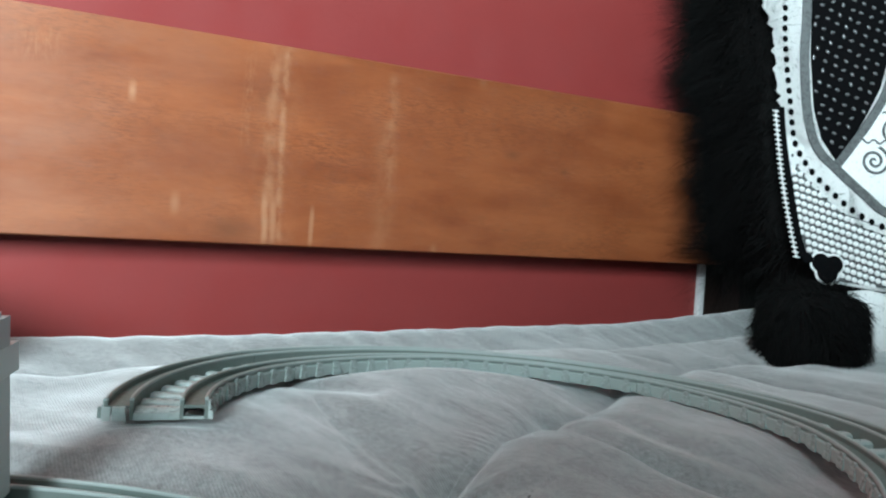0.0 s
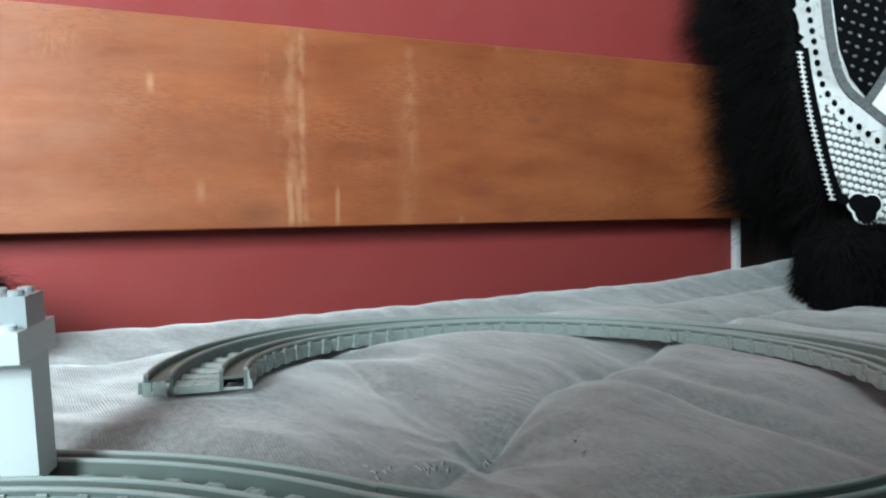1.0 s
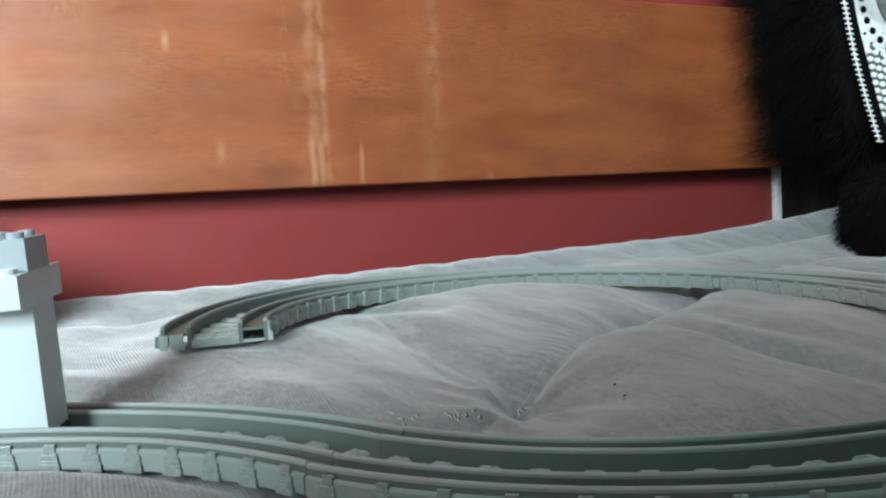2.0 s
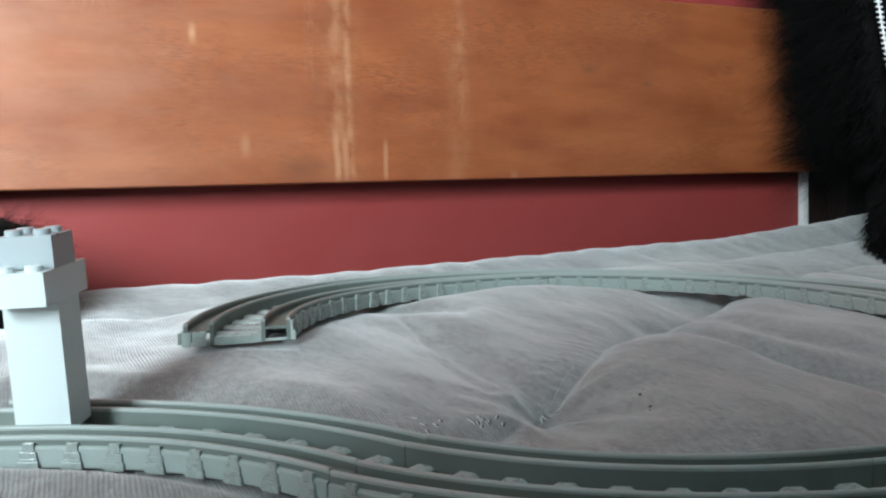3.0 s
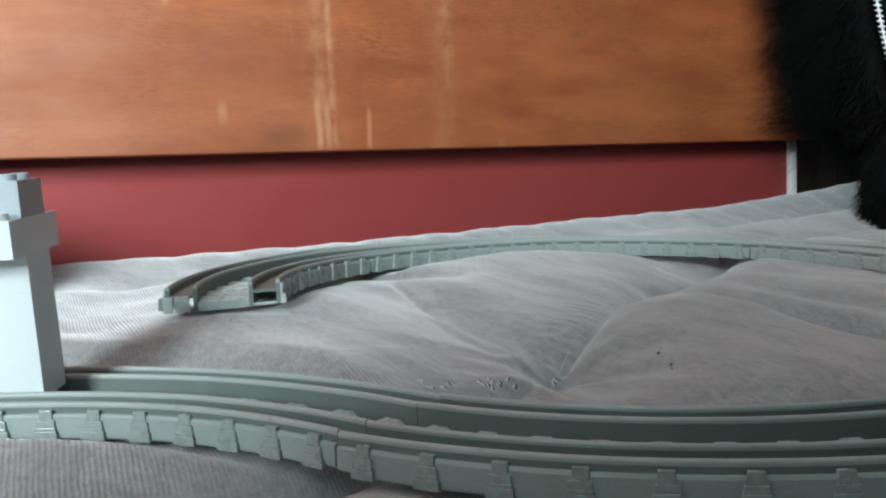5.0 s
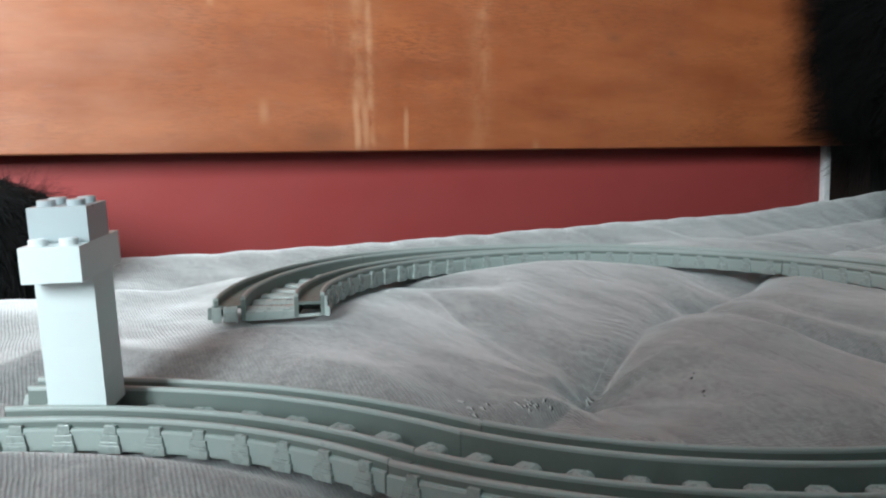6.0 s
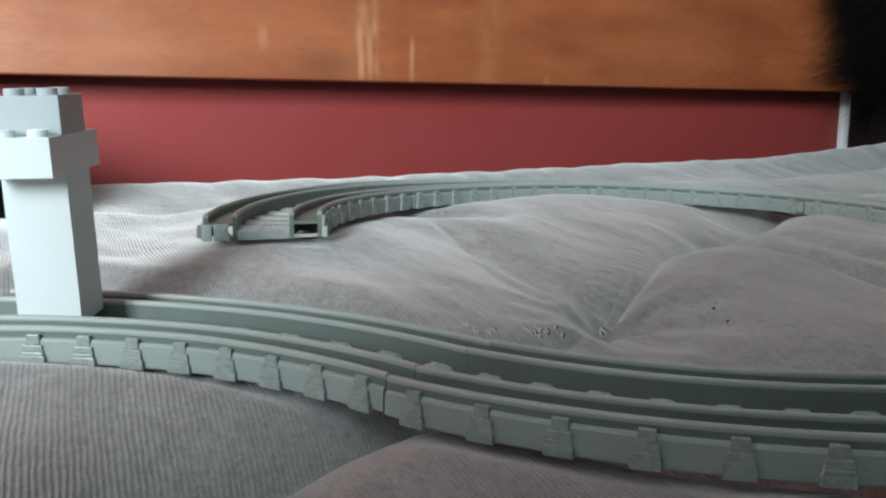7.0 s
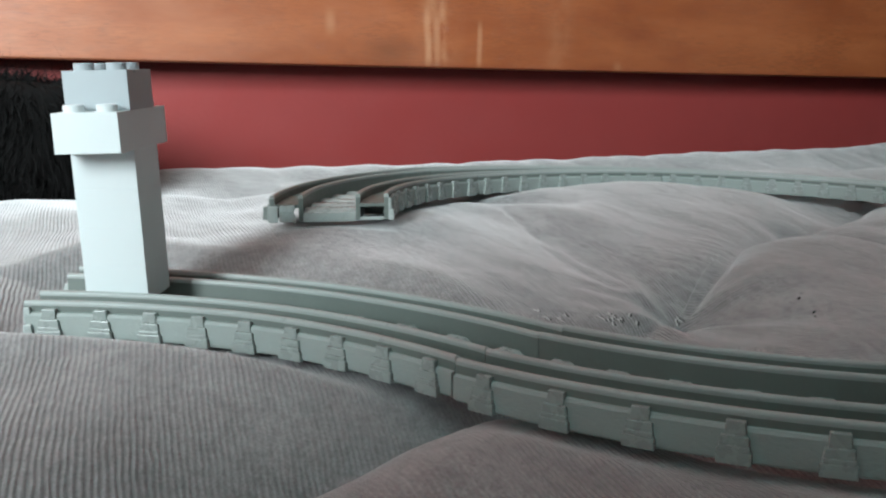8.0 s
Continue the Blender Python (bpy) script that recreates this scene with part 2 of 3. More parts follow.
RED, WOOD, DARKWOOD, CORD = paint_red(), stained_wood(), dark_wood(), corduroy()
# Track plastic: darker walls, paler lips, clips, panels and ends imitate how light falls.
RAIL = plastic("shaded_grey_green_plastic", (0.135, 0.160, 0.146), 0.50)
EDGE = plastic("worn_lit_grey_green_plastic", (0.315, 0.345, 0.330), 0.34)
# Unseen shade boards; blue-green so that their bounce cools the foreground.
BOARD = plain_wall("cool_bounce_board", (0.31, 0.65, 0.63))
PANEL = rough_plastic("lit_grainy_grey_plastic", (0.295, 0.332, 0.315))
CLIP = plastic("lit_smooth_grey_green_plastic", (0.285, 0.315, 0.300), 0.26)
# Palest tone, for ends and crossbars that catch the window light.
END = plastic("pale_lit_grey_green_plastic", (0.375, 0.410, 0.395), 0.28)
WHITE_BRICK = plastic("pale_grey_plastic", (0.68, 0.73, 0.735), 0.3, 0.01, 0.0, 0.0)
COLUMN = plastic("light_grey_plastic", (0.63, 0.68, 0.685), 0.32, 0.01, 0.0, 0.0)
GREY_BRICK = plastic("mid_grey_plastic", (0.40, 0.44, 0.46), 0.3, 0.02, 0.0, 0.0)
TRIM = plain_wall("white_gloss_trim", (0.75, 0.74, 0.74))
PALE_WALL = plain_wall("grey_room_paint", (0.09, 0.115, 0.113))
# Unseen wall and ceiling; cool tints picked for the light they throw back.
COOL_WALL = plain_wall("cool_fill_wall_paint", (0.20, 0.245, 0.242))
CEIL = plain_wall("ceiling_paint", (0.42, 0.63, 0.62))
FLOOR = plain_wall("brown_carpet", (0.12, 0.095, 0.08))
FUR = mat("black_fur", (0.0065, 0.0063, 0.0062), 0.9, spec=0.08)
PRINT_WHITE = speckled("white_embroidery", (0.86, 0.85, 0.84), (0.40, 0.40, 0.40), 420, 0.36)
PRINT_BLACK = mat("black_satin", (0.0035, 0.0035, 0.004), 0.8, spec=0.03)
LUREX = speckled("silver_grey_ribbon", (0.115, 0.118, 0.12), (0.06, 0.062, 0.063), 300, 0.46)
SEQUIN = mat("silver_sequin", (0.20, 0.20, 0.205), 0.22, metal=0.5)
STITCH = mat("pale_sewing_thread", (0.62, 0.62, 0.61), 0.3, sheen=0.3)
SLIT = mat("gap_shade_and_lint", (0.012, 0.012, 0.012), 0.9, spec=0.1)
THREAD = plain_wall("grey_thread", (0.10, 0.10, 0.10))


# ---- building ----
def mm(x, y, z):
    return Vector((x / 1000, y / 1000, DATUM + z / 1000))


def part(name, bm, material, parent=None, label="", smooth=False):
    me = bpy.data.meshes.new(name)
    bmesh.ops.recalc_face_normals(bm, faces=bm.faces[:])
    bm.to_mesh(me)
    bm.free()
    me.materials.append(material)
    for p in me.polygons:
        p.use_smooth = smooth
    ob = new(name, me)
    if parent is not None:
        ob.parent = parent
    if label:
        ob["label"] = label
    return ob


def box(bm, x0, x1, y0, y1, z0, z1, bevel=0.0, m=None, segs=2):
    """A block in metres, with rounded edges."""
    made = bmesh.ops.create_cube(bm, size=1.0)["verts"]
    for v in made:
        v.co = Vector(((x0 + x1) / 2 + v.co.x * (x1 - x0), (y0 + y1) / 2 + v.co.y * (y1 - y0), (z0 + z1) / 2 + v.co.z * (z1 - z0)))
    if bevel:
        edges = list({e for v in made for e in v.link_edges})
        made = bmesh.ops.bevel(bm, geom=edges, offset=bevel, segments=segs, profile=0.7, affect="EDGES")["verts"]
    if m is not None:
        bmesh.ops.transform(bm, matrix=m, verts=list({v for v in made}))
    return bm


# ---- room ----
EAST, WEST, NORTH, HIGH = 1.5, -1.9, 0.622, 2.5


def slab(name, dims, material, label):
    return tagged(part(name, box(bmesh.new(), *dims), material), label, name.split("_")[0], kind="structure")


slab("floor", (WEST - 0.1, EAST + 0.1, SOUTH - 0.1, NORTH + 0.1, -0.1, 0), FLOOR, "brown carpeted floor of the bedroom")
slab("ceiling", (WEST - 0.1, EAST + 0.1, SOUTH - 0.1, NORTH + 0.1, HIGH, HIGH + 0.1), CEIL, "plain painted ceiling")
slab("wall_north", (WEST - 0.1, EAST + 0.1, NORTH, NORTH + 0.1, 0, HIGH), RED, "dark red painted wall behind the bed")
slab("wall_east", (EAST, EAST + 0.1, SOUTH - 0.1, NORTH, 0, HIGH), COOL_WALL, "unseen plain side wall, tinted cool as fill light")
slab("wall_west", (WEST - 0.1, WEST, SOUTH - 0.1, NORTH, 0, HIGH), PALE_WALL, "plain grey painted side wall")
wall = bmesh.new()
x0, x1 = WIN_X - WIN_W / 2, WIN_X + WIN_W / 2
for a in ((WEST, x0, 0, HIGH), (x1, EAST, 0, HIGH), (x0, x1, 0, WIN_Z0), (x0, x1, WIN_Z1, HIGH)):
    box(wall, a[0], a[1], SOUTH - 0.1, SOUTH, a[2], a[3])
tagged(part("wall_south", wall, PALE_WALL), "plain grey wall with a wide window", "wall", kind="structure")
window = tagged(new("window_1"), "white framed bedroom window letting in daylight", "window", kind="structure")
for a in ((x0, x1, WIN_Z0, WIN_Z0 + 0.05), (x0, x1, WIN_Z1 - 0.05, WIN_Z1), (x0, x0 + 0.05, WIN_Z0 + 0.05, WIN_Z1 - 0.05), (x1 - 0.05, x1, WIN_Z0 + 0.05, WIN_Z1 - 0.05)):
    part("window_frame", box(bmesh.new(), a[0], a[1], SOUTH - 0.09, SOUTH - 0.04, a[2], a[3], 0.004), TRIM, window)

# white strip on the wall and the dark cabinet side that closes the bed's corner
tagged(part("trim", box(bmesh.new(), 0.6665, 0.6745, NORTH - 0.006, NORTH, 0.02, 1.2, 0.002), TRIM), "narrow white vertical strip on the red wall", "trim", kind="structure")
cabinet = tagged(new("bedside_cabinet"), "shallow dark brown wooden cabinet against the wall beside the bed", "cabinet")
part("side_panel", box(bmesh.new(), 0.700, 0.722, 0.594, NORTH - 0.001, 0.0, 1.0, 0.002), DARKWOOD, cabinet)
# Thin dark sheet over the red wall, darkening it right of the strip.
part("dark_wall_sheet", box(bmesh.new(), 0.675, 0.6995, NORTH - 0.006, NORTH - 0.0005, 0.0, 1.0), DARKWOOD, cabinet)
part("body", box(bmesh.new(), 0.7225, 1.2, 0.596, NORTH - 0.001, 0.10, 1.0, 0.003), DARKWOOD, cabinet)
for lx in (0.74, 1.17):
    part("leg", box(bmesh.new(), lx, lx + 0.022, 0.597, 0.619, 0, 0.0995, 0.002), DARKWOOD, cabinet)

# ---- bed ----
bed = tagged(new("bed"), "wooden bed with an orange stained plank along the wall, plus added shade boards", "bed")
head = box(bmesh.new(), -1.25, 0.699, 0.600, 0.6155, 0.5296, 0.6744, 0.0022, segs=3)
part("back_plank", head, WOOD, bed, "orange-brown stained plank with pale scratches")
part("back_post", box(bmesh.new(), -1.22, -1.16, 0.600, 0.6205, 0.0, 0.529, 0.003), DARKWOOD, bed)
part("base", box(bmesh.new(), -1.25, 0.69, -0.13, 0.58, 0.20, 0.268, 0.006), DARKWOOD, bed)
# Two unseen boards behind the camera, added to block window light from the foreground.
part("front_shade_board", box(bmesh.new(), -0.20, 0.69, -0.155, -0.132, 0.10, DATUM + 0.365, 0.004), BOARD, bed)
part("corner_shade_board", box(bmesh.new(), -0.2225, -0.2005, -0.155, 0.03, DATUM - 0.005, DATUM + 0.47, 0.004), BOARD, bed)
for lx in (-1.20, 0.60):
    for ly in (-0.10, 0.50):
        part("leg", box(bmesh.new(), lx, lx + 0.06, ly, ly + 0.06, 0, 0.20, 0.003), DARKWOOD, bed)

# ---- track line ----
# A loop of seven equal curved sections, and an eighth that bends the other way to the tower.
R, TURN0 = 160.3, 207.96
LOOP = (228.5, 304.35)
BEND = (LOOP[0] + 2 * R * math.cos(radians(TURN0)), LOOP[1] + 2 * R * math.sin(radians(TURN0)))
LIFT_A = (0, 45, 90, 135, 180, 225, 270, 315)
LIFT_Z = (-3.1, -1.6, -0.4, 7.0, 9.7, 13.5, 15.8, 16.5)
BANK = (0.3, 0.5, 2.5, 0.5, -0.8, -0.5, 0.6, -0.4)     # rise of the outer edge


def lift_loop(a):
    """Height of the loop's underside a degrees after its start."""
    return np.interp(a, LIFT_A, LIFT_Z)


def lift_bend(a):
    """Height of the bend's underside a degrees before the loop's start."""
    return np.interp(a, (0, 20, 46, 60), (-3.1, -1.05, 0.85, 1.5))


def on_loop(a, s, h):
    """Place a degrees along the loop, s outwards, h over the underside."""
    w = radians(TURN0 + a)
    return mm(LOOP[0] + (R + s) * math.cos(w), LOOP[1] + (R + s) * math.sin(w), lift_loop(a) + np.interp(a, LIFT_A, BANK) * s / 19 + h)


def on_bend(a, s, h):
    w = radians(TURN0 - 180 + a)
    return mm(BEND[0] + (R + s) * math.cos(w), BEND[1] + (R + s) * math.sin(w), lift_bend(a) + np.interp(a, (0, 20, 46), (-0.7, -0.3, 0.5)) * s / 19 + h)


# ---- mattress ----
def near_line(x, y, pts):
    """Distance to a bent line, how far along it the nearest place lies (0 to 1), and the side (1: left of its way)."""
    best, along, side = np.full(x.shape, 1e9), np.zeros(x.shape), np.ones(x.shape)
    pts = np.array(pts, float)
    run = np.r_[0, np.cumsum(np.hypot(*np.diff(pts, axis=0).T))]
    for (ax, ay), (bx, by), r0, r1 in zip(pts[:-1], pts[1:], run[:-1], run[1:]):
        k = np.clip(((x - ax) * (bx - ax) + (y - ay) * (by - ay)) / (r1 - r0) ** 2, 0, 1)
        d = np.hypot(x - ax - k * (bx - ax), y - ay - k * (by - ay))
        near = d < best
        along = np.where(near, (r0 + k * (r1 - r0)) / run[-1], along)
        side = np.where(near, np.tanh(((bx - ax) * (y - ay) - (by - ay) * (x - ax)) / (r1 - r0) / 1.5), side)
        best = np.minimum(best, d)
    return best, along, side


TUFT = (166, 279)


def wobble(x, y, size, seed):
    """Smooth unevenness from a few crossing waves, about -1 to 1."""
    rng = np.random.RandomState(seed)
    out = np.zeros(x.shape)
    for k in range(7):
        a, f = rng.uniform(0, 2 * math.pi), 2 * math.pi / size * rng.uniform(0.6, 1.7)
        out += np.sin((x * math.cos(a) + y * math.sin(a)) * f + rng.uniform(0, 6.28)) / 2.6
    return out


def mattress_height(x, y):
    z = np.interp(y, (-130, 0, 150, 220, 280, 340, 400, 460, 500, 530, 600), (-24, -14, -8, 1, 8.5, 11.5, 14.5, 16.5, 15.5, 14, 13))
    z = z + np.clip(x - 200, 0, 600) * 0.016 * np.clip((y - 330) / 150, 0, 1)
    # seams between the puffs; where they meet the deepest counts
    dip = np.zeros(x.shape)
    ring = np.hypot(x - LOOP[0], y - LOOP[1])
    near_side = 24 + 46 * np.clip((175 - ring) / 25, 0, 1)
    for pts, depth, left, right in (
            ((TUFT, (183, 290), (203, 303), (226, 324), (262, 343), (312, 362), (362, 392), (420, 418), (465, 438), (560, 450), (640, 455)), ((0, 0.05, 0.14, 0.3, 0.45, 1), (16, 13, 9.5, 11.5, 16, 11)), 70, 30),
            ((TUFT, (132, 258), (112, 244), (76, 223), (36, 205), (-60, 165)), ((0, 0.2, 0.36, 1), (10, 8, 15, 15)), near_side, 60),
            ((TUFT, (158, 296), (157, 318), (156, 342), (158, 370), (160, 392)), ((0, 0.3, 0.7, 1), (12, 8.5, 7, 2)), 48, 40),
            (((-250, 478), (40, 490), (90, 498), (200, 518), (350, 510), (400, 498), (480, 508), (585, 525), (660, 534)), ((0, 0.3, 0.6, 1), (11, 10, 9, 9)), 48, 24),
            (((-40, 120), (-60, 165), (-70, 300), (-60, 420)), ((0, 1), (8, 6)), 80, 80),
            (((460, 130), (520, 250), (500, 350), (465, 438), (430, 500)), ((0, 1), (8, 11)), 40, 60)):
        d, k, side = near_line(x, y, pts)
        wide = (left + right) / 2 + (left - right) / 2 * side
        u = np.clip(1 - np.sqrt(d * d + 0.3) / wide, 0, 1)
        dip = np.maximum(dip, np.interp(k, *depth) * (1 - np.sqrt(1 - u * u)) ** 0.8)
    z = z - np.maximum(dip, 19 * np.exp(-np.hypot(x - TUFT[0], y - TUFT[1]) / 17))
    z = z - 6.0 * np.exp(-((x - 160) / 21) ** 2 - ((y - 255) / 18) ** 2)
    # the cover sinks towards the near rail
    r = np.hypot(x - LOOP[0], y - LOOP[1])
    z = z - 9 * np.clip((r - 80) / 65, 0, 1) ** 1.2 * np.clip((300 - y) / 50, 0, 1) * np.clip((x - 60) / 60, 0, 1) * np.clip((178 - r) / 22, 0, 1)
    z = z - 4.0 * np.clip((300 - y) / 70, 0, 1.6) * np.clip((x - 90) / 40, 0, 1) * np.clip((340 - x) / 60, 0, 1) * np.clip((178 - r) / 22, 0, 1)
    # the puff in front of the near rail
    z = z + 6.0 * np.exp(-((x - 135) / 65) ** 2 - ((y - 150) / 34) ** 2) * np.clip((ring - 170) / 12, 0, 1)
    # soft hollows and folds
    for pts, depth, wide in ((((28, 380), (45, 430), (66, 500)), 6, 20), (((272, 350), (268, 322), (268, 297), (276, 270), (288, 240), (300, 205)), 7.0, 9), (((300, 345), (298, 310), (304, 275), (314, 245)), 2.5, 7),
                             (((150, 440), (171, 420), (190, 400)), 5.0, 11), (((330, 420), (325, 395), (300, 355)), 3, 18)):
        d, k, side = near_line(x, y, pts)
        z = z - depth * np.exp(-(d / wide) ** 2) * (0.4 + 0.6 * np.sin(math.pi * np.clip(k, 0.05, 0.95)))
    d, k, side = near_line(x, y, ((222, 320), (236, 308), (248, 294), (252, 272), (256, 248), (260, 205)))
    z = z + 1.2 * np.exp(-(d / 12) ** 2) * np.sin(math.pi * np.clip(k, 0.03, 0.97)) ** 0.6
    # stitched welt running from the tuft to the wall side, the cover lower beyond it
    d, k, side = near_line(x, y, (TUFT, (158, 296), (157, 318), (156, 342), (157, 366)))
    z = z + 2.6 * np.exp(-(d / 2.2) ** 2) * (1 - 0.5 * k) * np.clip(k * 6, 0, 1) * np.clip((1 - k) * 3, 0, 1)
    z = z - 3.0 * np.exp(-(d / 26) ** 2) * (1 - np.exp(-(d / 7) ** 2)) * np.clip(-side, 0, 1) * (1 - 0.6 * k)
    z = z - 4.0 * np.exp(-((x - 155) / 38) ** 2 - ((y - 316) / 42) ** 2)
    # gathers running in to the long crease
    d, k, side = near_line(x, y, (TUFT, (183, 290), (203, 303), (226, 324), (262, 343)))
    gather = np.sin(k * 112 * 2 * math.pi / 6.5 + 0.10 * d + 1.2 * np.sin(d / 9)) * np.clip(side, 0, 1) * np.clip((0.92 - k) * 4, 0, 1)
    z = z + 0.26 * gather * np.exp(-((d - 9) / 9) ** 2) * (0.6 + 0.6 * wobble(x, y, 22, 31))
    # small wrinkles drawn in to the tuft
    r, w = np.hypot(x - TUFT[0], y - TUFT[1]), np.arctan2(y - TUFT[1], x - TUFT[0])
    z = z + 0.3 * np.sin(w * 11 + 0.03 * r + 1) * np.exp(-((r - 28) / 22) ** 2)
    z = z + 1.1 * wobble(x, y, 95, 4) * np.clip((575 - y) / 110, 0.25, 1) + 0.22 * wobble(x, y, 30, 9)
    # the high middle of the puff under the far rail
    z = z + 4 * np.exp(-(((x - 235) / 60) ** 2 + ((y - 425) / 34) ** 2))
    # rolled border along the head end
    crest = 6.5 + np.clip(x - 100, 0, 600) * 0.004
    scallop = 0.9 * np.abs(np.sin(x * math.pi / 34 + 0.8 * np.sin(x / 57))) - 0.45
    z = z + (crest + scallop * np.exp(-((y - 560) / 18) ** 2)) * np.exp(-((y - 558) / 26) ** 2)
    z = z + 11.5 * np.clip((x - 520) / 178, 0, 1) ** 1.15 * np.exp(-(np.clip(568 - y, 0, 200) / 30) ** 2)
    z = z - np.clip(y - 574, 0, 40) ** 2 * 0.11
    # the swelling that carries the free end of the track
    z = z + 6 * np.exp(-(((x - 95) / 42) ** 2 + ((y - 362) / 24) ** 2))
    # the weight of the fur cushions
    z = z - 9 * np.exp(-(((x - 590) / 90) ** 2 + ((y - 430) / 60) ** 2))
    return z


def pressed_height(x, y):
    """The cover gives way under the track."""
    z = mattress_height(x, y)
    for centre, first, lift, span in ((LOOP, TURN0, lift_loop, 315), (BEND, TURN0 - 180, lift_bend, 46)):
        dx, dy = x - centre[0], y - centre[1]
        a = (np.degrees(np.arctan2(dy, dx)) - first) % 360
        a = np.where(a > span + 40, 0, a)
        off = np.abs(np.hypot(dx, dy) - R)
        turn = (np.degrees(np.arctan2(dy, dx)) - first) % 360
        beyond = np.radians(np.where(turn > span, np.minimum(turn - span, 360 - turn), 0)) * R
        cap = lift(np.clip(a, 0, span)) - 0.9 + np.clip(off - 22, 0, 200) * 0.55 + np.clip(beyond - 2, 0, 200) * 0.55
        z = np.where(z > cap - 3, cap - 3 * np.exp(-np.clip(z - cap + 3, 0, 50) / 3), z)
    return z


def axis_steps(*spans):
    out = []
    for lo, hi, step in spans:
        out += list(np.arange(lo, hi, step))
    return np.array(out + [spans[-1][1]])


gx = axis_steps((-1250, -250, 30), (-250, 120, 2.5), (120, 262.5, 1.25), (262.5, 430, 2.5), (430, 698, 4))
gy = axis_steps((-130, 90, 10), (90, 255, 2.5), (255, 385, 1.25), (385, 420, 2.5), (420, 606, 3))
X, Y = np.meshgrid(gx, gy)
Z = pressed_height(X, Y)
nx, ny = len(gx), len(gy)
top = np.stack([X / 1000, Y / 1000, DATUM + Z / 1000], -1).reshape(-1, 3)
rim = [*range(nx), *(j * nx + nx - 1 for j in range(1, ny)), *range(ny * nx - 2, (ny - 1) * nx - 1, -1), *(j * nx for j in range(ny - 2, 0, -1))]
low = [(top[i][0], top[i][1] - (0.02 if top[i][1] > 0.6 else 0), 0.27) for i in rim]
faces = [(j * nx + i, j * nx + i + 1, (j + 1) * nx + i + 1, (j + 1) * nx + i) for j in range(ny - 1) for i in range(nx - 1)]
base = nx * ny
faces += [(rim[k], base + k, base + (k + 1) % len(rim), rim[(k + 1) % len(rim)]) for k in range(len(rim))]
faces.append(tuple(base + k for k in range(len(rim))))
me = bpy.data.meshes.new("mattress")
me.from_pydata([tuple(v) for v in top] + low, [], faces)
me.materials.append(CORD)
for p in me.polygons:
    p.use_smooth = True
mattress = tagged(new("mattress", me), "grey corduroy quilted mattress with tufted creases on a bed", "mattress")


# loose stitches, and black strands painting the dark of small slits, where the cover is drawn in
rng = np.random.RandomState(21)


def stitch(cx, cy, w, long, thick, rise):
    """A short thread lying on the cover, bowed upwards."""
    bm = bmesh.new()
    rings = []
    for q in range(7):
        f = q / 6 - 0.5
        px, py = cx + f * long * math.cos(w), cy + f * long * math.sin(w)
        pz = float(pressed_height(np.array([px]), np.array([py]))[0]) + rise * (1 - 4 * f * f) - 0.05
        rings.append([bm.verts.new(mm(px + thick * math.cos(e) * math.sin(w), py - thick * math.cos(e) * math.cos(w), pz + thick * math.sin(e))) for e in np.linspace(0, 2 * math.pi, 6, endpoint=False)])
    for r0, r1 in zip(rings[:-1], rings[1:]):
        for e in range(6):
            bm.faces.new((r0[e], r0[(e + 1) % 6], r1[(e + 1) % 6], r1[e]))
    bm.faces.new(rings[0])
    bm.faces.new(rings[-1][::-1])
    return bm


for cx, cy, count, spread in ((139.5, 270.5, 11, 3.0), (168.8, 283, 4, 1.6), (119, 271, 5, 2.6)):
    for k in range(count):
        sx, sy, w = cx + rng.normal(0, spread), cy + rng.normal(0, spread * 0.6), 1.5 + rng.normal(0, 0.5)
        part("stitch", stitch(sx, sy, w, rng.uniform(0.9, 2.0), 0.20, 0.30), STITCH, mattress)
        part("slit", stitch(sx + 0.75, sy - 0.1, w, rng.uniform(0.9, 2.0), 0.22, 0.05), SLIT, mattress, "black strand for the dark of a gap beside a stitch")
for lx, ly, size in ((195.7, 261.5, 0.9), (192.0, 251.5, 0.8), (190.0, 249.0, 0.6), (199.5, 264.5, 0.45)):
    part("lint", stitch(lx, ly, 0.4, 1.5 * size, 0.42 * size, 0.1), SLIT, mattress, "dark speck of lint")


# ---- track ----
HALF, INNER, WALL, TALL = 20.0, 8.9, 1.5, 9.7
PER = 9                                     # crossbars in a section


def sweep(bm, at, a0, a1, profile, steps=24):
    """Draws a closed profile of (s, h) along the line from a0 to a1 degrees."""
    rings = []
    for i in range(steps + 1):
        a = a0 + (a1 - a0) * i / steps
        rings.append([bm.verts.new(at(a, s, h)) for s, h in profile])
    n = len(profile)
    for r0, r1 in zip(rings[:-1], rings[1:]):
        for k in range(n):
            bm.faces.new((r0[k], r0[(k + 1) % n], r1[(k + 1) % n], r1[k]))
    bm.faces.new(rings[0])
    bm.faces.new(rings[-1][::-1])
    return bm


def channel(sign):
    """Profile of one rail: two lipped walls and a floor between them, hollow below."""
    o, i, t = HALF, INNER, WALL
    top = TALL - 1.3
    p = [(o, 0.9), (o, top), (o - t, top), (o - t, 6.4), (i + t, 6.4), (i + t, top), (i, top), (i, 0.6), (i + t, 0.6), (i + t, 5.3), (o - t, 5.3), (o - t, 0.9)]
    return [(sign * s, h) for s, h in (p if sign > 0 else p[::-1])]


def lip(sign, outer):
    """Profile of the rounded top of a rail's wall, worn and coloured as lit, a hair wider than the wall."""
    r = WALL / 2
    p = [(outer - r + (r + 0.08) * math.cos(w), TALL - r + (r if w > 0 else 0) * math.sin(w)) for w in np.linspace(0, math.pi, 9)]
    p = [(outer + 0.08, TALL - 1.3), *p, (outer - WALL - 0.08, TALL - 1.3)]
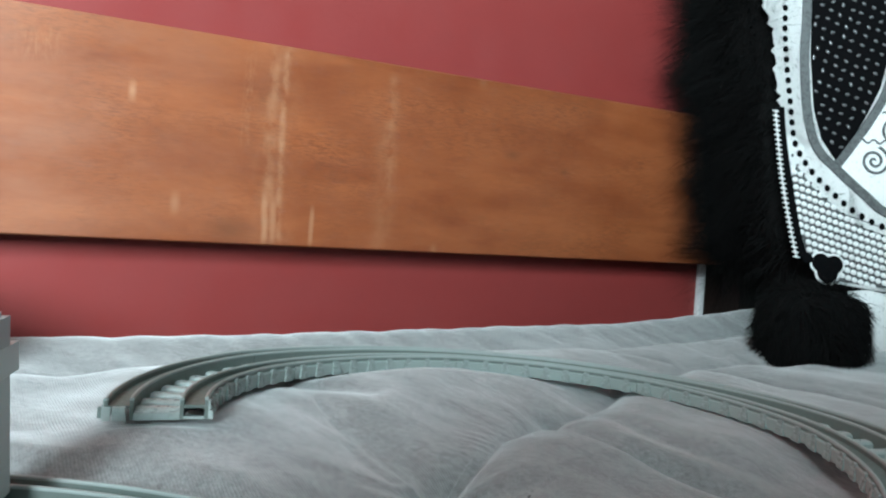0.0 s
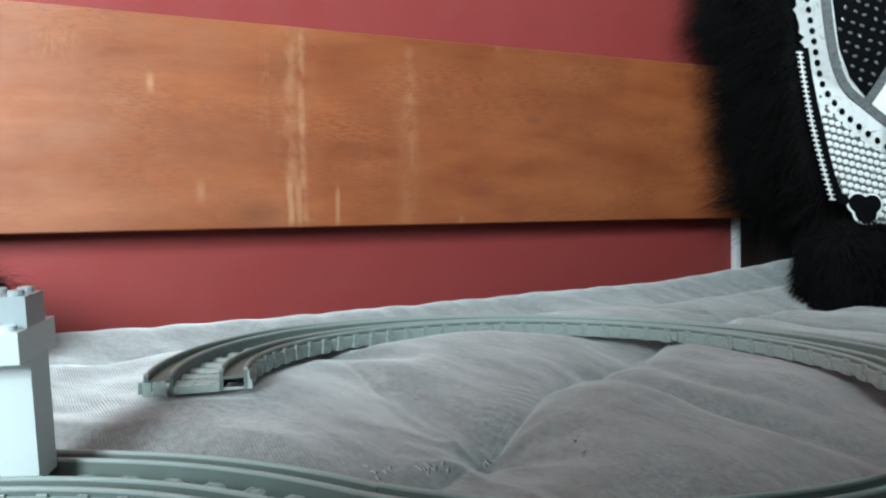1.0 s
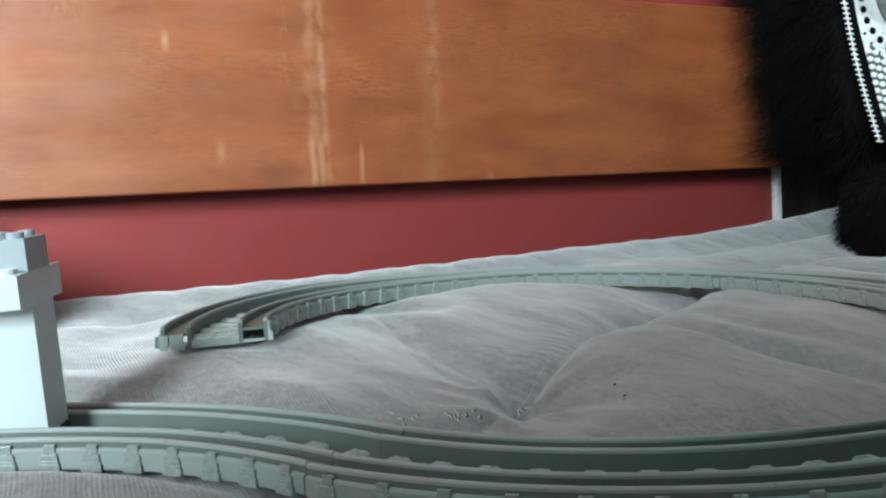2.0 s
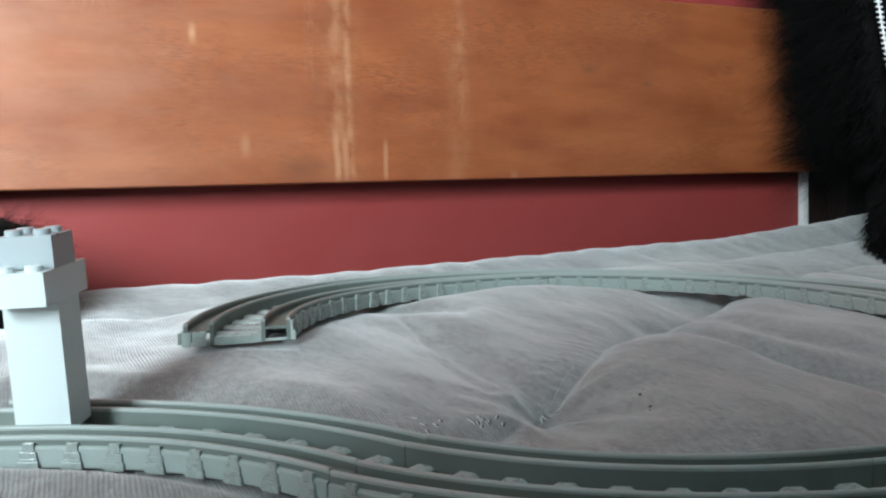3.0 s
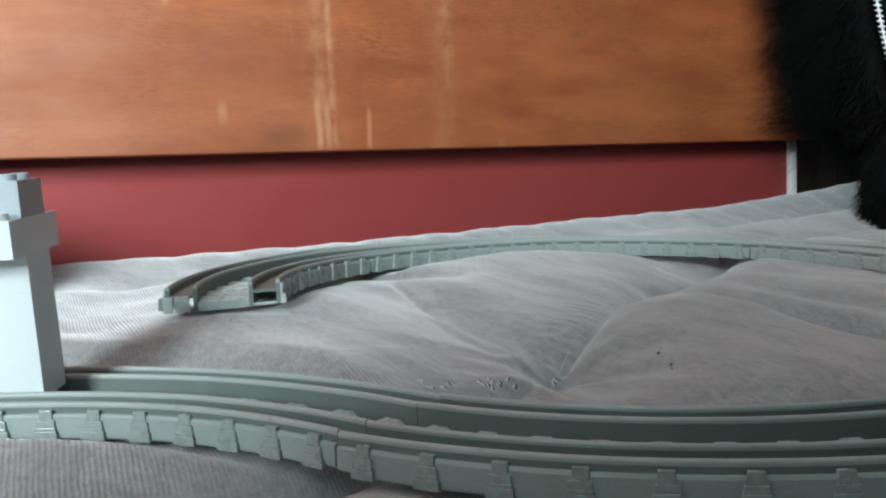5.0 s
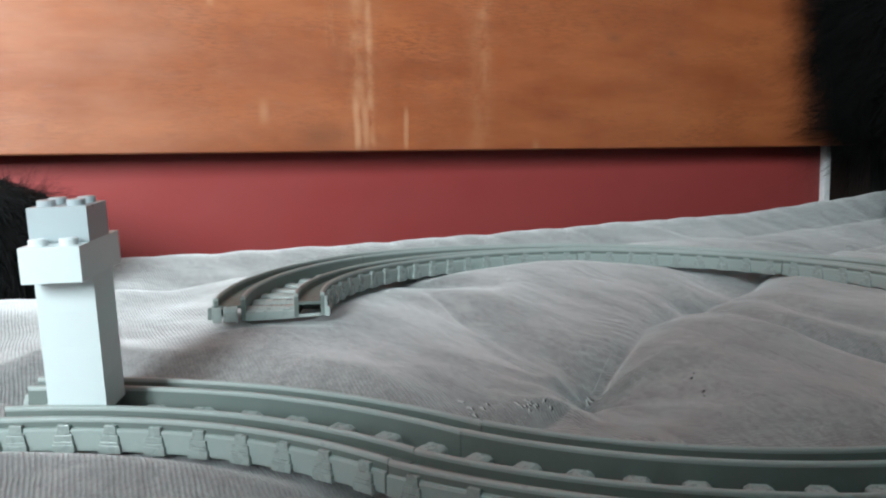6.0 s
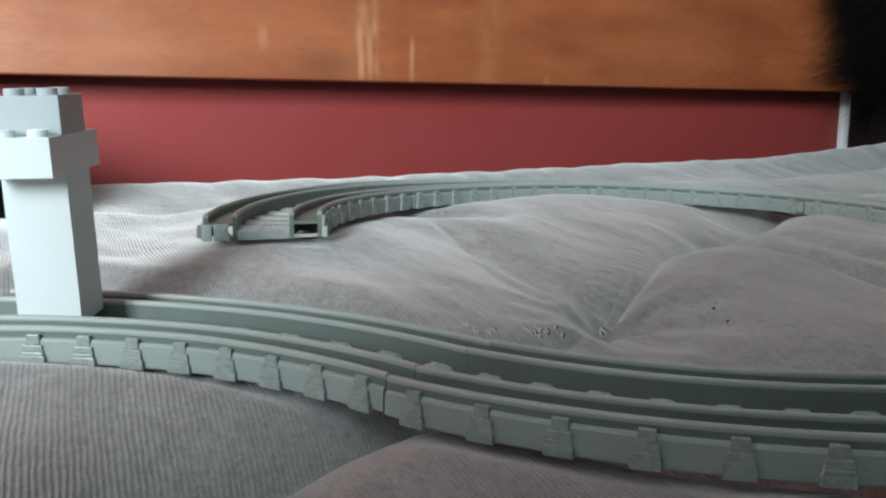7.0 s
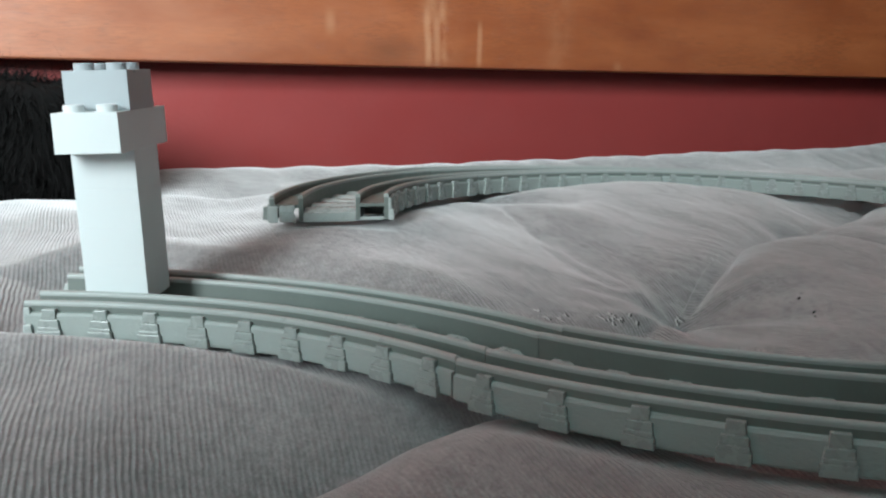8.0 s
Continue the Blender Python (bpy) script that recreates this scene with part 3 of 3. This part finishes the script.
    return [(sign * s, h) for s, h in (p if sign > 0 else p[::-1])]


def block(bm, at, a, wide, s0, s1, h0, h1, taper=0.0):
    """A small block on the line, wide mm along it."""
    da = math.degrees(wide / 2 / (R + (s0 + s1) / 2))
    dt = math.degrees((wide / 2 - taper) / (R + (s0 + s1) / 2))
    vs = [bm.verts.new(at(a + k * (da if h == h0 else dt), s, h)) for h in (h0, h1) for k, s in ((-1, s0), (1, s0), (1, s1), (-1, s1))]
    for f in ((0, 1, 2, 3), (4, 5, 6, 7), (0, 1, 5, 4), (1, 2, 6, 5), (2, 3, 7, 6), (3, 0, 4, 7)):
        bm.faces.new([vs[k] for k in f])
    bmesh.ops.bevel(bm, geom=list({e for v in vs for e in v.link_edges}), offset=0.00022, segments=2, profile=0.6, affect="EDGES")
    return bm


def track_section(at, a0, a1, label, open_end=0):
    thing = tagged(new("track_section"), label, "toy track", group="sections of the toy railway track")
    gap = 0.04
    for sign in (1, -1):
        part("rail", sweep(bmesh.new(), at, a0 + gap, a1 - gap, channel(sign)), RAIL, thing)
        # Lips carry a paler colour: some wear, and the light on their tops.
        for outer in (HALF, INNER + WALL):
            part("lip", sweep(bmesh.new(), at, a0 + gap, a1 - gap, lip(sign, outer)), EDGE, thing, "paler top edge, worn and coloured as lit")
    pitch = (a1 - a0) / PER
    for k in range(PER):
        a = a0 + (k + 0.5) * pitch
        bar = bmesh.new()
        block(bar, at, a, 7.2, -INNER + 0.02, INNER - 0.02, 1.6, 3.7, 0.2)
        block(bar, at, a, 6.8, -INNER + 0.02, INNER - 0.02, 3.7, 4.5, 1.3)
        part("crossbar", bar, END, thing)
        for s in (1, -1):
            clip = bmesh.new()
            block(clip, at, a, 5.9, s * (HALF + 0.02), s * (HALF + 2.1), 0.5, 2.8, 0.1)
            block(clip, at, a, 5.2, s * (HALF + 0.02), s * (HALF + 2.0), 2.8, 3.7, 0.1)
            block(clip, at, a, 4.9, s * (HALF + 0.02), s * (HALF + 1.75), 3.7, 5.4, 0.2)
            block(clip, at, a, 3.4, s * (HALF + 0.02), s * (HALF + 1.4), 5.4, 7.9, 0.1)
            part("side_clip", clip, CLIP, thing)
            side = bmesh.new()
            # the face between two clips, a little proud and grainy, touching the next clip
            last = k == PER - 1
            sweep(side, at, a + 0.11 * pitch, a + (0.47 if last else 0.89) * pitch,
                  [(s * (HALF + 0.02), 0.7), (s * (HALF + 0.8), 0.7), (s * (HALF + 1.05), 1.1), (s * (HALF + 1.05), 6.2), (s * (HALF + 0.7), 6.8), (s * (HALF + 0.02), 6.95)][:: 1 if s > 0 else -1], 5)
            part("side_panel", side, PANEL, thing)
            if k == 0:
                stub = bmesh.new()
                sweep(stub, at, a - 0.48 * pitch, a - 0.11 * pitch,
                      [(s * (HALF + 0.02), 1.5), (s * (HALF + 0.9), 1.5), (s * (HALF + 0.9), 6.2), (s * (HALF + 0.02), 6.6)][:: 1 if s > 0 else -1], 3)
                part("side_panel", stub, PANEL, thing)
    if open_end:
        # open end: a ledge between the rails, a plug with a folded lip on one rail, the hollow of the other
        a = a1 - gap if open_end > 0 else a0 + gap
        one = math.degrees(1.0 / R) * open_end
        ledge = bmesh.new()
        block(ledge, at, a - one * 3.6, 7.0, -INNER + 0.02, INNER - 0.02, 0.3, 3.5, 0.1)
        block(ledge, at, a - one * 5.0, 4.6, -INNER + 0.02, INNER - 0.02, 3.5, 4.0, 0.3)
        part("end_plate", ledge, END, thing, "flat ledge closing the end between the rails")
        sill = bmesh.new()
        block(sill, at, a - one * 0.7, 1.4, -HALF + WALL + 0.02, -INNER - WALL - 0.02, 0.6, 1.8)
        part("end_sill", sill, END, thing)
        part("end_rib", block(bmesh.new(), at, a - one * 20, 1.5, -HALF + WALL + 0.02, -INNER - WALL - 0.02, 0.7, 5.25), RAIL, thing)
        flare = bmesh.new()
        block(flare, at, a - one * 1.2, 2.4, -HALF - 1.9, -HALF - 0.02, 0.6, 4.2, 0.3)
        block(flare, at, a - one * 0.9, 1.8, -HALF - 0.9, -HALF - 0.02, 4.2, 8.2, 0.2)
        part("end_flange", flare, END, thing)
        plug = bmesh.new()
        block(plug, at, a + one * 0.5, 3.6, INNER + 2.9, HALF - 3.3, 4.2, 6.2, 0.5)
        block(plug, at, a + one * 1.6, 1.6, INNER + 2.9, HALF - 3.3, 0.8, 4.6, 0.1)
        block(plug, at, a + one * 1.9, 1.2, INNER + 2.4, INNER + 3.3, 0.2, 3.4)
        part("plug", plug, END, thing, "small connecting plug with a folded lip")
        part("end_flange", block(bmesh.new(), at, a + one * 0.2, 1.6, HALF - 2.6, HALF + 0.6, 0.4, 6.0, 0.2), END, thing)
        part("outer_tab", block(bmesh.new(), at, a - one * 2.6, 5.0, HALF + 0.02, HALF + 2.6, 1.4, 5.6, 1.4), RAIL, thing)
    return thing


for k in range(7):
    track_section(on_loop, 45 * k, 45 * (k + 1), "curved grey-green plastic toy track section lying on the mattress", 1 if k == 6 else 0)
track_section(on_bend, 0, 45.3, "curved grey-green plastic toy track section carrying the brick tower", 1)


# ---- tower of toy bricks ----
PITCH, BRICK_H = 7.97, 9.6


def brick(name, nx, ny, z0, material, label, m, studs=True, covered=()):
    """A studded toy brick nx by ny, its underside at z0, round the tower's axis."""
    thing = tagged(new(name), label, "toy brick", group="bricks of the tower")
    w, d = nx * PITCH - 0.15, ny * PITCH - 0.15
    body = box(bmesh.new(), -w / 2000, w / 2000, -d / 2000, d / 2000, z0 / 1000, (z0 + BRICK_H) / 1000, 0.00006, m, 1)
    part("body", body, material, thing)
    for i in range(nx):
        for j in range(ny):
            if (i, j) in covered or not studs:
                continue
            bm = bmesh.new()
            cx, cy = (i - (nx - 1) / 2) * PITCH, (j - (ny - 1) / 2) * PITCH
            prof = ((2.43, 0.0), (2.43, 1.5), (2.25, 1.72), (1.5, 1.75))
            rings = [[bm.verts.new(m @ Vector(((cx + r * math.cos(q * math.pi / 12)) / 1000, (cy + r * math.sin(q * math.pi / 12)) / 1000, (z0 + BRICK_H + h) / 1000)))
                      for q in range(24)] for r, h in prof]
            for r0, r1 in zip(rings[:-1], rings[1:]):
                for q in range(24):
                    bm.faces.new((r0[q], r0[(q + 1) % 24], r1[(q + 1) % 24], r1[q]))
            bm.faces.new(rings[-1])
            part("stud", bm, material, thing)
    return thing


foot = on_bend(38.3, 0.5, 0)
base_z = 7.0
TOWER = Matrix.Translation((foot.x, foot.y, DATUM)) @ Euler((radians(2.6), radians(-1.6), radians(-22.5))).to_matrix().to_4x4()
all22 = tuple((i, j) for i in range(2) for j in range(2))
for k in range(4):
    brick("toy_brick", 2, 2, base_z + k * BRICK_H, COLUMN, "light grey two-by-two plastic brick in the tower column", TOWER, covered=all22)
brick("toy_brick", 2, 4, base_z + 4 * BRICK_H, WHITE_BRICK, "pale grey two-by-four plastic brick across the column", TOWER, covered=((0, 1), (1, 1), (0, 2), (1, 2)))
brick("toy_brick", 2, 2, base_z + 5 * BRICK_H, GREY_BRICK, "mid grey two-by-two plastic brick topping the tower", TOWER)


# ---- black fur ----
def blob(bm, centre, size, power=2.6, m=None, rings=18, seg=28):
    """A stuffed, rounded form; sizes are half widths in metres."""
    def f(v):
        return math.copysign(abs(v) ** (2 / power), v)
    rows = []
    for i in range(1, rings):
        p = -math.pi / 2 + math.pi * i / rings
        rows.append([bm.verts.new(Vector((centre[0] + size[0] * f(math.cos(p)) * f(math.cos(q * 2 * math.pi / seg)), centre[1] + size[1] * f(math.cos(p)) * f(math.sin(q * 2 * math.pi / seg)),
                                          centre[2] + size[2] * f(math.sin(p))))) for q in range(seg)])
    ends = [bm.verts.new(Vector((centre[0], centre[1], centre[2] + s * size[2]))) for s in (-1, 1)]
    for r0, r1 in zip(rows[:-1], rows[1:]):
        for q in range(seg):
            bm.faces.new((r0[q], r0[(q + 1) % seg], r1[(q + 1) % seg], r1[q]))
    for q in range(seg):
        bm.faces.new((ends[0], rows[0][(q + 1) % seg], rows[0][q]))
        bm.faces.new((ends[1], rows[-1][q], rows[-1][(q + 1) % seg]))
    if m is not None:
        bmesh.ops.transform(bm, matrix=m, verts=bm.verts[:])
    return bm


def hair(name, source, count, length, thick, material, parent, seed, keep=None, droop=0.5, clump=0.012, least=0.55, most=1.15):
    """Locks of hair standing on a form, joined in one mesh."""
    rng = np.random.RandomState(seed)
    me = source.data
    me.calc_loop_triangles()
    tri = [t for t in me.loop_triangles]
    area = np.array([t.area for t in tri])
    pick = rng.choice(len(tri), count, p=area / area.sum())
    verts, faces = [], []
    for i in pick:
        a, b, c = (me.vertices[v].co for v in tri[i].vertices)
        u, v = rng.rand(2)
        if u + v > 1:
            u, v = 1 - u, 1 - v
        p = a + (b - a) * u + (c - a) * v
        if keep is not None and not keep(p):
            continue
        n = tri[i].normal
        q = p / clump
        pull = Vector((noise.noise(q), noise.noise(q + Vector((7, 3, 1))), noise.noise(q + Vector((2, 9, 5)))))
        way = (n * 0.8 + pull * 0.9 + Vector(rng.normal(0, 0.22, 3)) + Vector((0, 0, -droop))).normalized()
        long = length * rng.uniform(least, most)
        side = way.cross(Vector(rng.normal(0, 1, 3))).normalized() * thick
        mid = p + way * long * 0.5
        tip = mid + (way + Vector((0, 0, -droop * 0.8)) + pull * 0.4).normalized() * long * 0.5
        k = len(verts)
        verts += [p - side, p + side, mid - side * 0.8, mid + side * 0.8, tip]
        faces += [(k, k + 1, k + 3, k + 2), (k + 2, k + 3, k + 4)]
    m = bpy.data.meshes.new(name)
    m.from_pydata([tuple(v) for v in verts], [], faces)
    m.materials.append(material)
    ob = new(name, m)
    ob.parent = parent
    return tagged(ob, kind="stuff")


# cushion with a printed front: its own axes are u (across), v (up the front) and n (out of the front)
CA, CL = radians(-30), radians(9)
CU = Vector((math.cos(CA), math.sin(CA), 0))
CB = Vector((-CU.y, CU.x, 0))
CV = Vector((0, 0, 1)) * math.cos(CL) + CB * math.sin(CL)
CN = CU.cross(CV)
CUSH = Matrix.Translation(mm(612, 477, 130)) @ Matrix((CU, CV, CN)).transposed().to_4x4()


def cu(u, v, n=0.0):
    return CUSH @ Vector((u / 1000, v / 1000, n / 1000))


cushion = tagged(new("cushion"), "cushion with shaggy black fur edges and white embroidered front", "cushion")
SLANT = Matrix(((1, -0.22, 0, 0), (0, 1, 0, 0), (0, 0, 1, 0), (0, 0, 0, 1)))     # the fur side leans outwards
body = part("body", blob(bmesh.new(), (0.171, 0.105, -0.062), (0.179, 0.235, 0.058), 3.6, CUSH @ SLANT), FUR, cushion, smooth=True)
corner = part("fur_corner", blob(bmesh.new(), (0.021, -0.097, 0.0), (0.037, 0.034, 0.034), 3.0, CUSH), FUR, cushion, smooth=True)
inv = CUSH.inverted()


def shaggy(p):
    q = inv @ p
    return q.x < -0.004 or q.z < -0.01 or (q.y < -0.062 and q.x < 0.062)


def outer_side(p):
    q = inv @ p
    return q.x < -0.010 + 0.12 * max(0, -0.05 - q.z)


hair("fur", body, 42000, 0.022, 0.00045, FUR, cushion, 3, shaggy)
# Fine fur edge; the hairs also darken the plank like a soft shadow.
hair("long_fur", body, 200000, 0.060, 0.00008, FUR, cushion, 4, outer_side, 0.1, 0.05, 0.05, 1.3)
hair("fur", corner, 11000, 0.018, 0.0004, FUR, cushion, 5, None, 0.9, 0.02)
# black flank added in place of the shadow on the plank; it leans outwards as it rises
LEAN_IN = Matrix(((1, 0, -0.12, 0.12 * (DATUM + 0.2)), (0, 1, 0, 0), (0, 0, 1, 0), (0, 0, 0, 1)))
flank = part("shadow_flank", blob(bmesh.new(), (0.680, 0.578, DATUM + 0.212), (0.046, 0.017, 0.128), 7.0, LEAN_IN), FUR, cushion, smooth=True)
hair("fur", flank, 16000, 0.014, 0.0002, FUR, cushion, 15, None, 0.2, 0.03, 0.2, 1.4)
# Sparse hairs thin out the flank's edge as a shadow fades.
hair("long_fur", flank, 62000, 0.060, 0.00007, FUR, cushion, 16, None, 0.05, 0.05, 0.1, 1.4)


def smooth_line(pts, step=2.0):
    """A rounded line through a few places, evenly stepped."""
    pts = np.array(pts, float)
    ext = np.vstack([2 * pts[0] - pts[1], pts, 2 * pts[-1] - pts[-2]])
    out = []
    for i in range(1, len(ext) - 2):
        p0, p1, p2, p3 = ext[i - 1:i + 3]
        for t in np.linspace(0, 1, 12, endpoint=False):
            out.append(0.5 * (2 * p1 + (p2 - p0) * t + (2 * p0 - 5 * p1 + 4 * p2 - p3) * t * t + (3 * p1 - p0 - 3 * p2 + p3) * t ** 3))
    out = np.array(out + [pts[-1]])
    run = np.r_[0, np.cumsum(np.hypot(*np.diff(out, axis=0).T))]
    at = np.arange(0, run[-1], step)
    return np.stack([np.interp(at, run, out[:, 0]), np.interp(at, run, out[:, 1])], 1)


def ribbon(bm, line, wide, n0, n1):
    """A flat raised band along a line on the front."""
    d = np.gradient(line, axis=0)
    d /= np.hypot(*d.T)[:, None]
    nrm = np.stack([-d[:, 1], d[:, 0]], 1)
    prof = ((-0.5, n0), (-0.42, n1), (0.42, n1), (0.5, n0))
    rings = [[bm.verts.new(cu(*(p + q * wide * k), n)) for k, n in prof] for p, q in zip(line, nrm)]
    for r0, r1 in zip(rings[:-1], rings[1:]):
        for k in range(3):
            bm.faces.new((r0[k], r0[k + 1], r1[k + 1], r1[k]))
    return bm


def bead(bm, u, v, n, ru, rv, h, seg=8, turn=0.0):
    """A low domed dot on the front."""
    c, s = math.cos(turn), math.sin(turn)
    rows = [[bm.verts.new(cu(u + k * (ru * math.cos(q * 2 * math.pi / seg) * c - rv * math.sin(q * 2 * math.pi / seg) * s),
                             v + k * (ru * math.cos(q * 2 * math.pi / seg) * s + rv * math.sin(q * 2 * math.pi / seg) * c), n + z)) for q in range(seg)] for k, z in ((1, 0), (0.75, h * 0.7))]
    mid = bm.verts.new(cu(u, v, n + h))
    for q in range(seg):
        bm.faces.new((rows[0][q], rows[0][(q + 1) % seg], rows[1][(q + 1) % seg], rows[1][q]))
        bm.faces.new((rows[1][q], rows[1][(q + 1) % seg], mid))
    return bm


def sheet(bm, outline, n):
    bm.faces.new([bm.verts.new(cu(u, v, n)) for u, v in outline])
    return bm


# white ground of the front, slightly proud of the stuffing
front = bmesh.new()
rng = np.random.RandomState(17)
ragged = [(np.interp(v, (60, 96, 118, 140, 162, 176, 196, 330), (-2, -7, -10, -13, -15, -20, -25, -30)) + rng.uniform(-2.6, 2.2), v) for v in range(330, 58, -4)]
left = [*ragged, (3, 30), (10, -10), (18, -34), (36, -56)]
sheet(front, left + [(80, -61), (200, -64), (300, -60), (330, 330)], 0.5)
bmesh.ops.extrude_face_region(front, geom=front.faces[:])
under = bmesh.new()
curve = [(-61.5 - 64 * math.sin(w), 1.0 - 40 * (1 - math.cos(w))) for w in np.linspace(0, 1.4, 9)]
rows = [[under.verts.new(cu(u, v + 1.2 * math.sin(u * 0.21), n)) for v, n in curve] for u in np.arange(52, 330, 6.0)]
for r0, r1 in zip(rows[:-1], rows[1:]):
    for k in range(len(curve) - 1):
        under.faces.new((r0[k], r1[k], r1[k + 1], r0[k + 1]))
part("lower_panel", under, PRINT_WHITE, cushion, "white cotton turned under along the bottom", smooth=True)
part("front_panel", front, PRINT_WHITE, cushion, "white embroidered cotton front")
DOTS = smooth_line([(-2, 330), (-3, 188), (-3, 157), (-1, 127), (2, 97), (5, 68), (10, 53), (23, 35), (42, 17), (61, 3), (83, -7), (130, -22), (200, -26)], 9.3)
for u, v in DOTS:
    part("eyelet", bead(bmesh.new(), u, v, 1.0, 2.5, 3.0, 0.5, 10), PRINT_BLACK, cushion)
BAND = smooth_line([(15, 330), (16, 189), (14, 138), (17, 88), (25, 59), (42, 41), (66, 20), (87, 5), (140, -8), (200, -12)])
part("ribbon", ribbon(bmesh.new(), BAND, 8.5, 0.9, 2.2), LUREX, cushion, "silver-grey ribbon outline")
SIDE = smooth_line([(42, 44), (55, 62), (70, 84), (85, 112), (94, 150), (96, 200), (88, 260), (60, 330)])
part("ribbon", ribbon(bmesh.new(), SIDE, 7.5, 0.9, 2.3), LUREX, cushion)
drop_left = [(21, 330), (20, 189), (19, 139), (22, 92), (29, 66), (42, 47)]
drop_right = [(56, 68), (68, 90), (80, 115), (89, 150), (91, 200), (83, 260), (56, 330)]
part("teardrop", sheet(bmesh.new(), drop_left + drop_right, 1.4), PRINT_BLACK, cushion, "black satin teardrop")


def inside(u, v, poly):
    hit = False
    for (x0_, y0_), (x1_, y1_) in zip(poly, poly[1:] + poly[:1]):
        if (y0_ > v) != (y1_ > v) and u < (x1_ - x0_) * (v - y0_) / (y1_ - y0_) + x0_:
            hit = not hit
    return hit


rng = np.random.RandomState(8)
seq = bmesh.new()
poly = drop_left + drop_right
for i in range(-4, 22):
    for j in range(0, 42):
        u, v = 22 + i * 8.2 + j * 2.6, 40 + j * 8.8 - i * 3.2
        if inside(u, v, poly) and inside(u - 2.5, v, poly) and inside(u + 2.5, v, poly):
            bead(seq, u + rng.normal(0, 0.5), v + rng.normal(0, 0.5), 1.6, 2.3, 1.5, 1.1, 8, -0.6 + rng.normal(0, 0.5))
tagged(part("sequin_field", seq, SEQUIN, cushion, "small silver sequins sewn in rows"), kind="stuff")
lat = bmesh.new()
low_edge = [(3, 30), (10, -10), (18, -34), (36, -54), (80, -58), (200, -61), (200, -36), (130, -31), (83, -16), (61, -6), (42, 7), (22, 24), (8, 42)]
for i in range(-10, 44):
    for j in range(-4, 24):
        u, v = i * 5.2 + j * 0.8, 44 - j * 6.4 - i * 1.5
        if inside(u, v, low_edge):
            bead(lat, u, v, 0.9, 2.75, 2.45, 1.3, 7, -0.28)
part("lattice_ground", sheet(bmesh.new(), low_edge, 0.75), THREAD, cushion, "dark grey net under the bobbles")
for (u, v), (u2, v2) in zip(DOTS[:-1], DOTS[1:]):
    if v < 62:
        part("small_eyelet", bead(bmesh.new(), (u + u2) / 2 - 4.2, (v + v2) / 2 - 6.2, 1.0, 1.1, 1.2, 0.5, 8), PRINT_BLACK, cushion)
tagged(part("woven_texture", lat, PRINT_WHITE, cushion, "rows of white woven bobbles"), kind="stuff")
for j in range(1, 24):
    line = [(u, 47.4 - j * 6.4 - (u - j * 0.8) / 5.2 * 1.5) for u in np.arange(0, 200, 3.0)]
    run = [p for p in line if inside(*p, low_edge)]
    if len(run) > 2:
        part("thread", ribbon(bmesh.new(), np.array(run), 0.8, 0.8, 1.1), THREAD, cushion)
ground = [(45, 43), (57, 62), (72, 84), (87, 112), (97, 150), (200, 150), (200, -5), (140, -2), (89, 10), (68, 24)]
part("scroll_ground", sheet(bmesh.new(), ground, 0.75), PRINT_WHITE, cushion)
for cx, cy, r, turns, flip in ((74, 50, 13, 2.2, 1), (93, 76, 12, 2.2, -1), (100, 36, 14, 2.2, 1), (116, 100, 14, 2, 1), (128, 62, 16, 2.2, -1), (140, 24, 14, 2, 1)):
    a = np.linspace(0.5, turns * 2 * math.pi, 60)
    rad = r * a / a[-1]
    curl = np.stack([cx + flip * rad * np.cos(a), cy + rad * np.sin(a)], 1)
    part("scroll", ribbon(bmesh.new(), curl, 2.2, 1.2, 2.1), LUREX, cushion, "silver-grey corded scroll")
    wave = np.stack([cx - r + np.linspace(0, 2 * r, 40), cy + r + 4 + 1.6 * np.sin(np.linspace(0, 16, 40))], 1)
    part("scroll", ribbon(bmesh.new(), wave, 1.4, 1.0, 1.8), LUREX, cushion, "wavy silver-grey cord")
ZIP = smooth_line([(-11, 88), (-9, 66), (-5, 30), (1, -5), (8, -38)], 4.2)
part("zip_tape", ribbon(bmesh.new(), smooth_line([(-8, 92), (-6, 66), (-1, 30), (5, -5), (12, -38)]), 10, 1.0, 2.0), PRINT_BLACK, cushion)
part("zip_cord", ribbon(bmesh.new(), np.array(ZIP), 1.3, 2.1, 2.7), PRINT_WHITE, cushion)
for u, v in ZIP:
    part("zip_tooth", bead(bmesh.new(), u, v, 2.2, 3.2, 0.95, 1.3, 8, -0.12), PRINT_WHITE, cushion)
# black satin clover with a white scalloped rim, just over the fur of the corner
CLOVER = ((39.5, -41, 7.6), (28.5, -40, 7.8), (34, -48, 9.0), (33, -42, 6.0), (17, -37, 4.6))
part("clover_rim", [bead(rim, u, v, 1.6, r + 1.7, r + 1.7, 0.7, 18) for rim in (bmesh.new(),) for u, v, r in CLOVER[:4]][0], PRINT_WHITE, cushion)
part("clover", [bead(leaf, u, v, 2.2, r, r, 0.7, 18) for leaf in (bmesh.new(),) for u, v, r in CLOVER][0], PRINT_BLACK, cushion, "black satin clover motif")

# low black fur cushion by the wall beside the tower
bolster = tagged(new("fur_bolster"), "low shaggy glossy black fur bolster against the wall", "cushion")
bb = part("body", blob(bmesh.new(), (-0.106, 0.524, DATUM + 0.0345), (0.118, 0.046, 0.0325), 4.5), FUR, bolster, smooth=True)
hair("fur", bb, 22000, 0.009, 0.0003, FUR, bolster, 12, None, 0.9, 0.02)
hair("long_fur", bb, 24000, 0.020, 0.00007, FUR, bolster, 13, None, 0.8, 0.04, 0.1, 1.4)
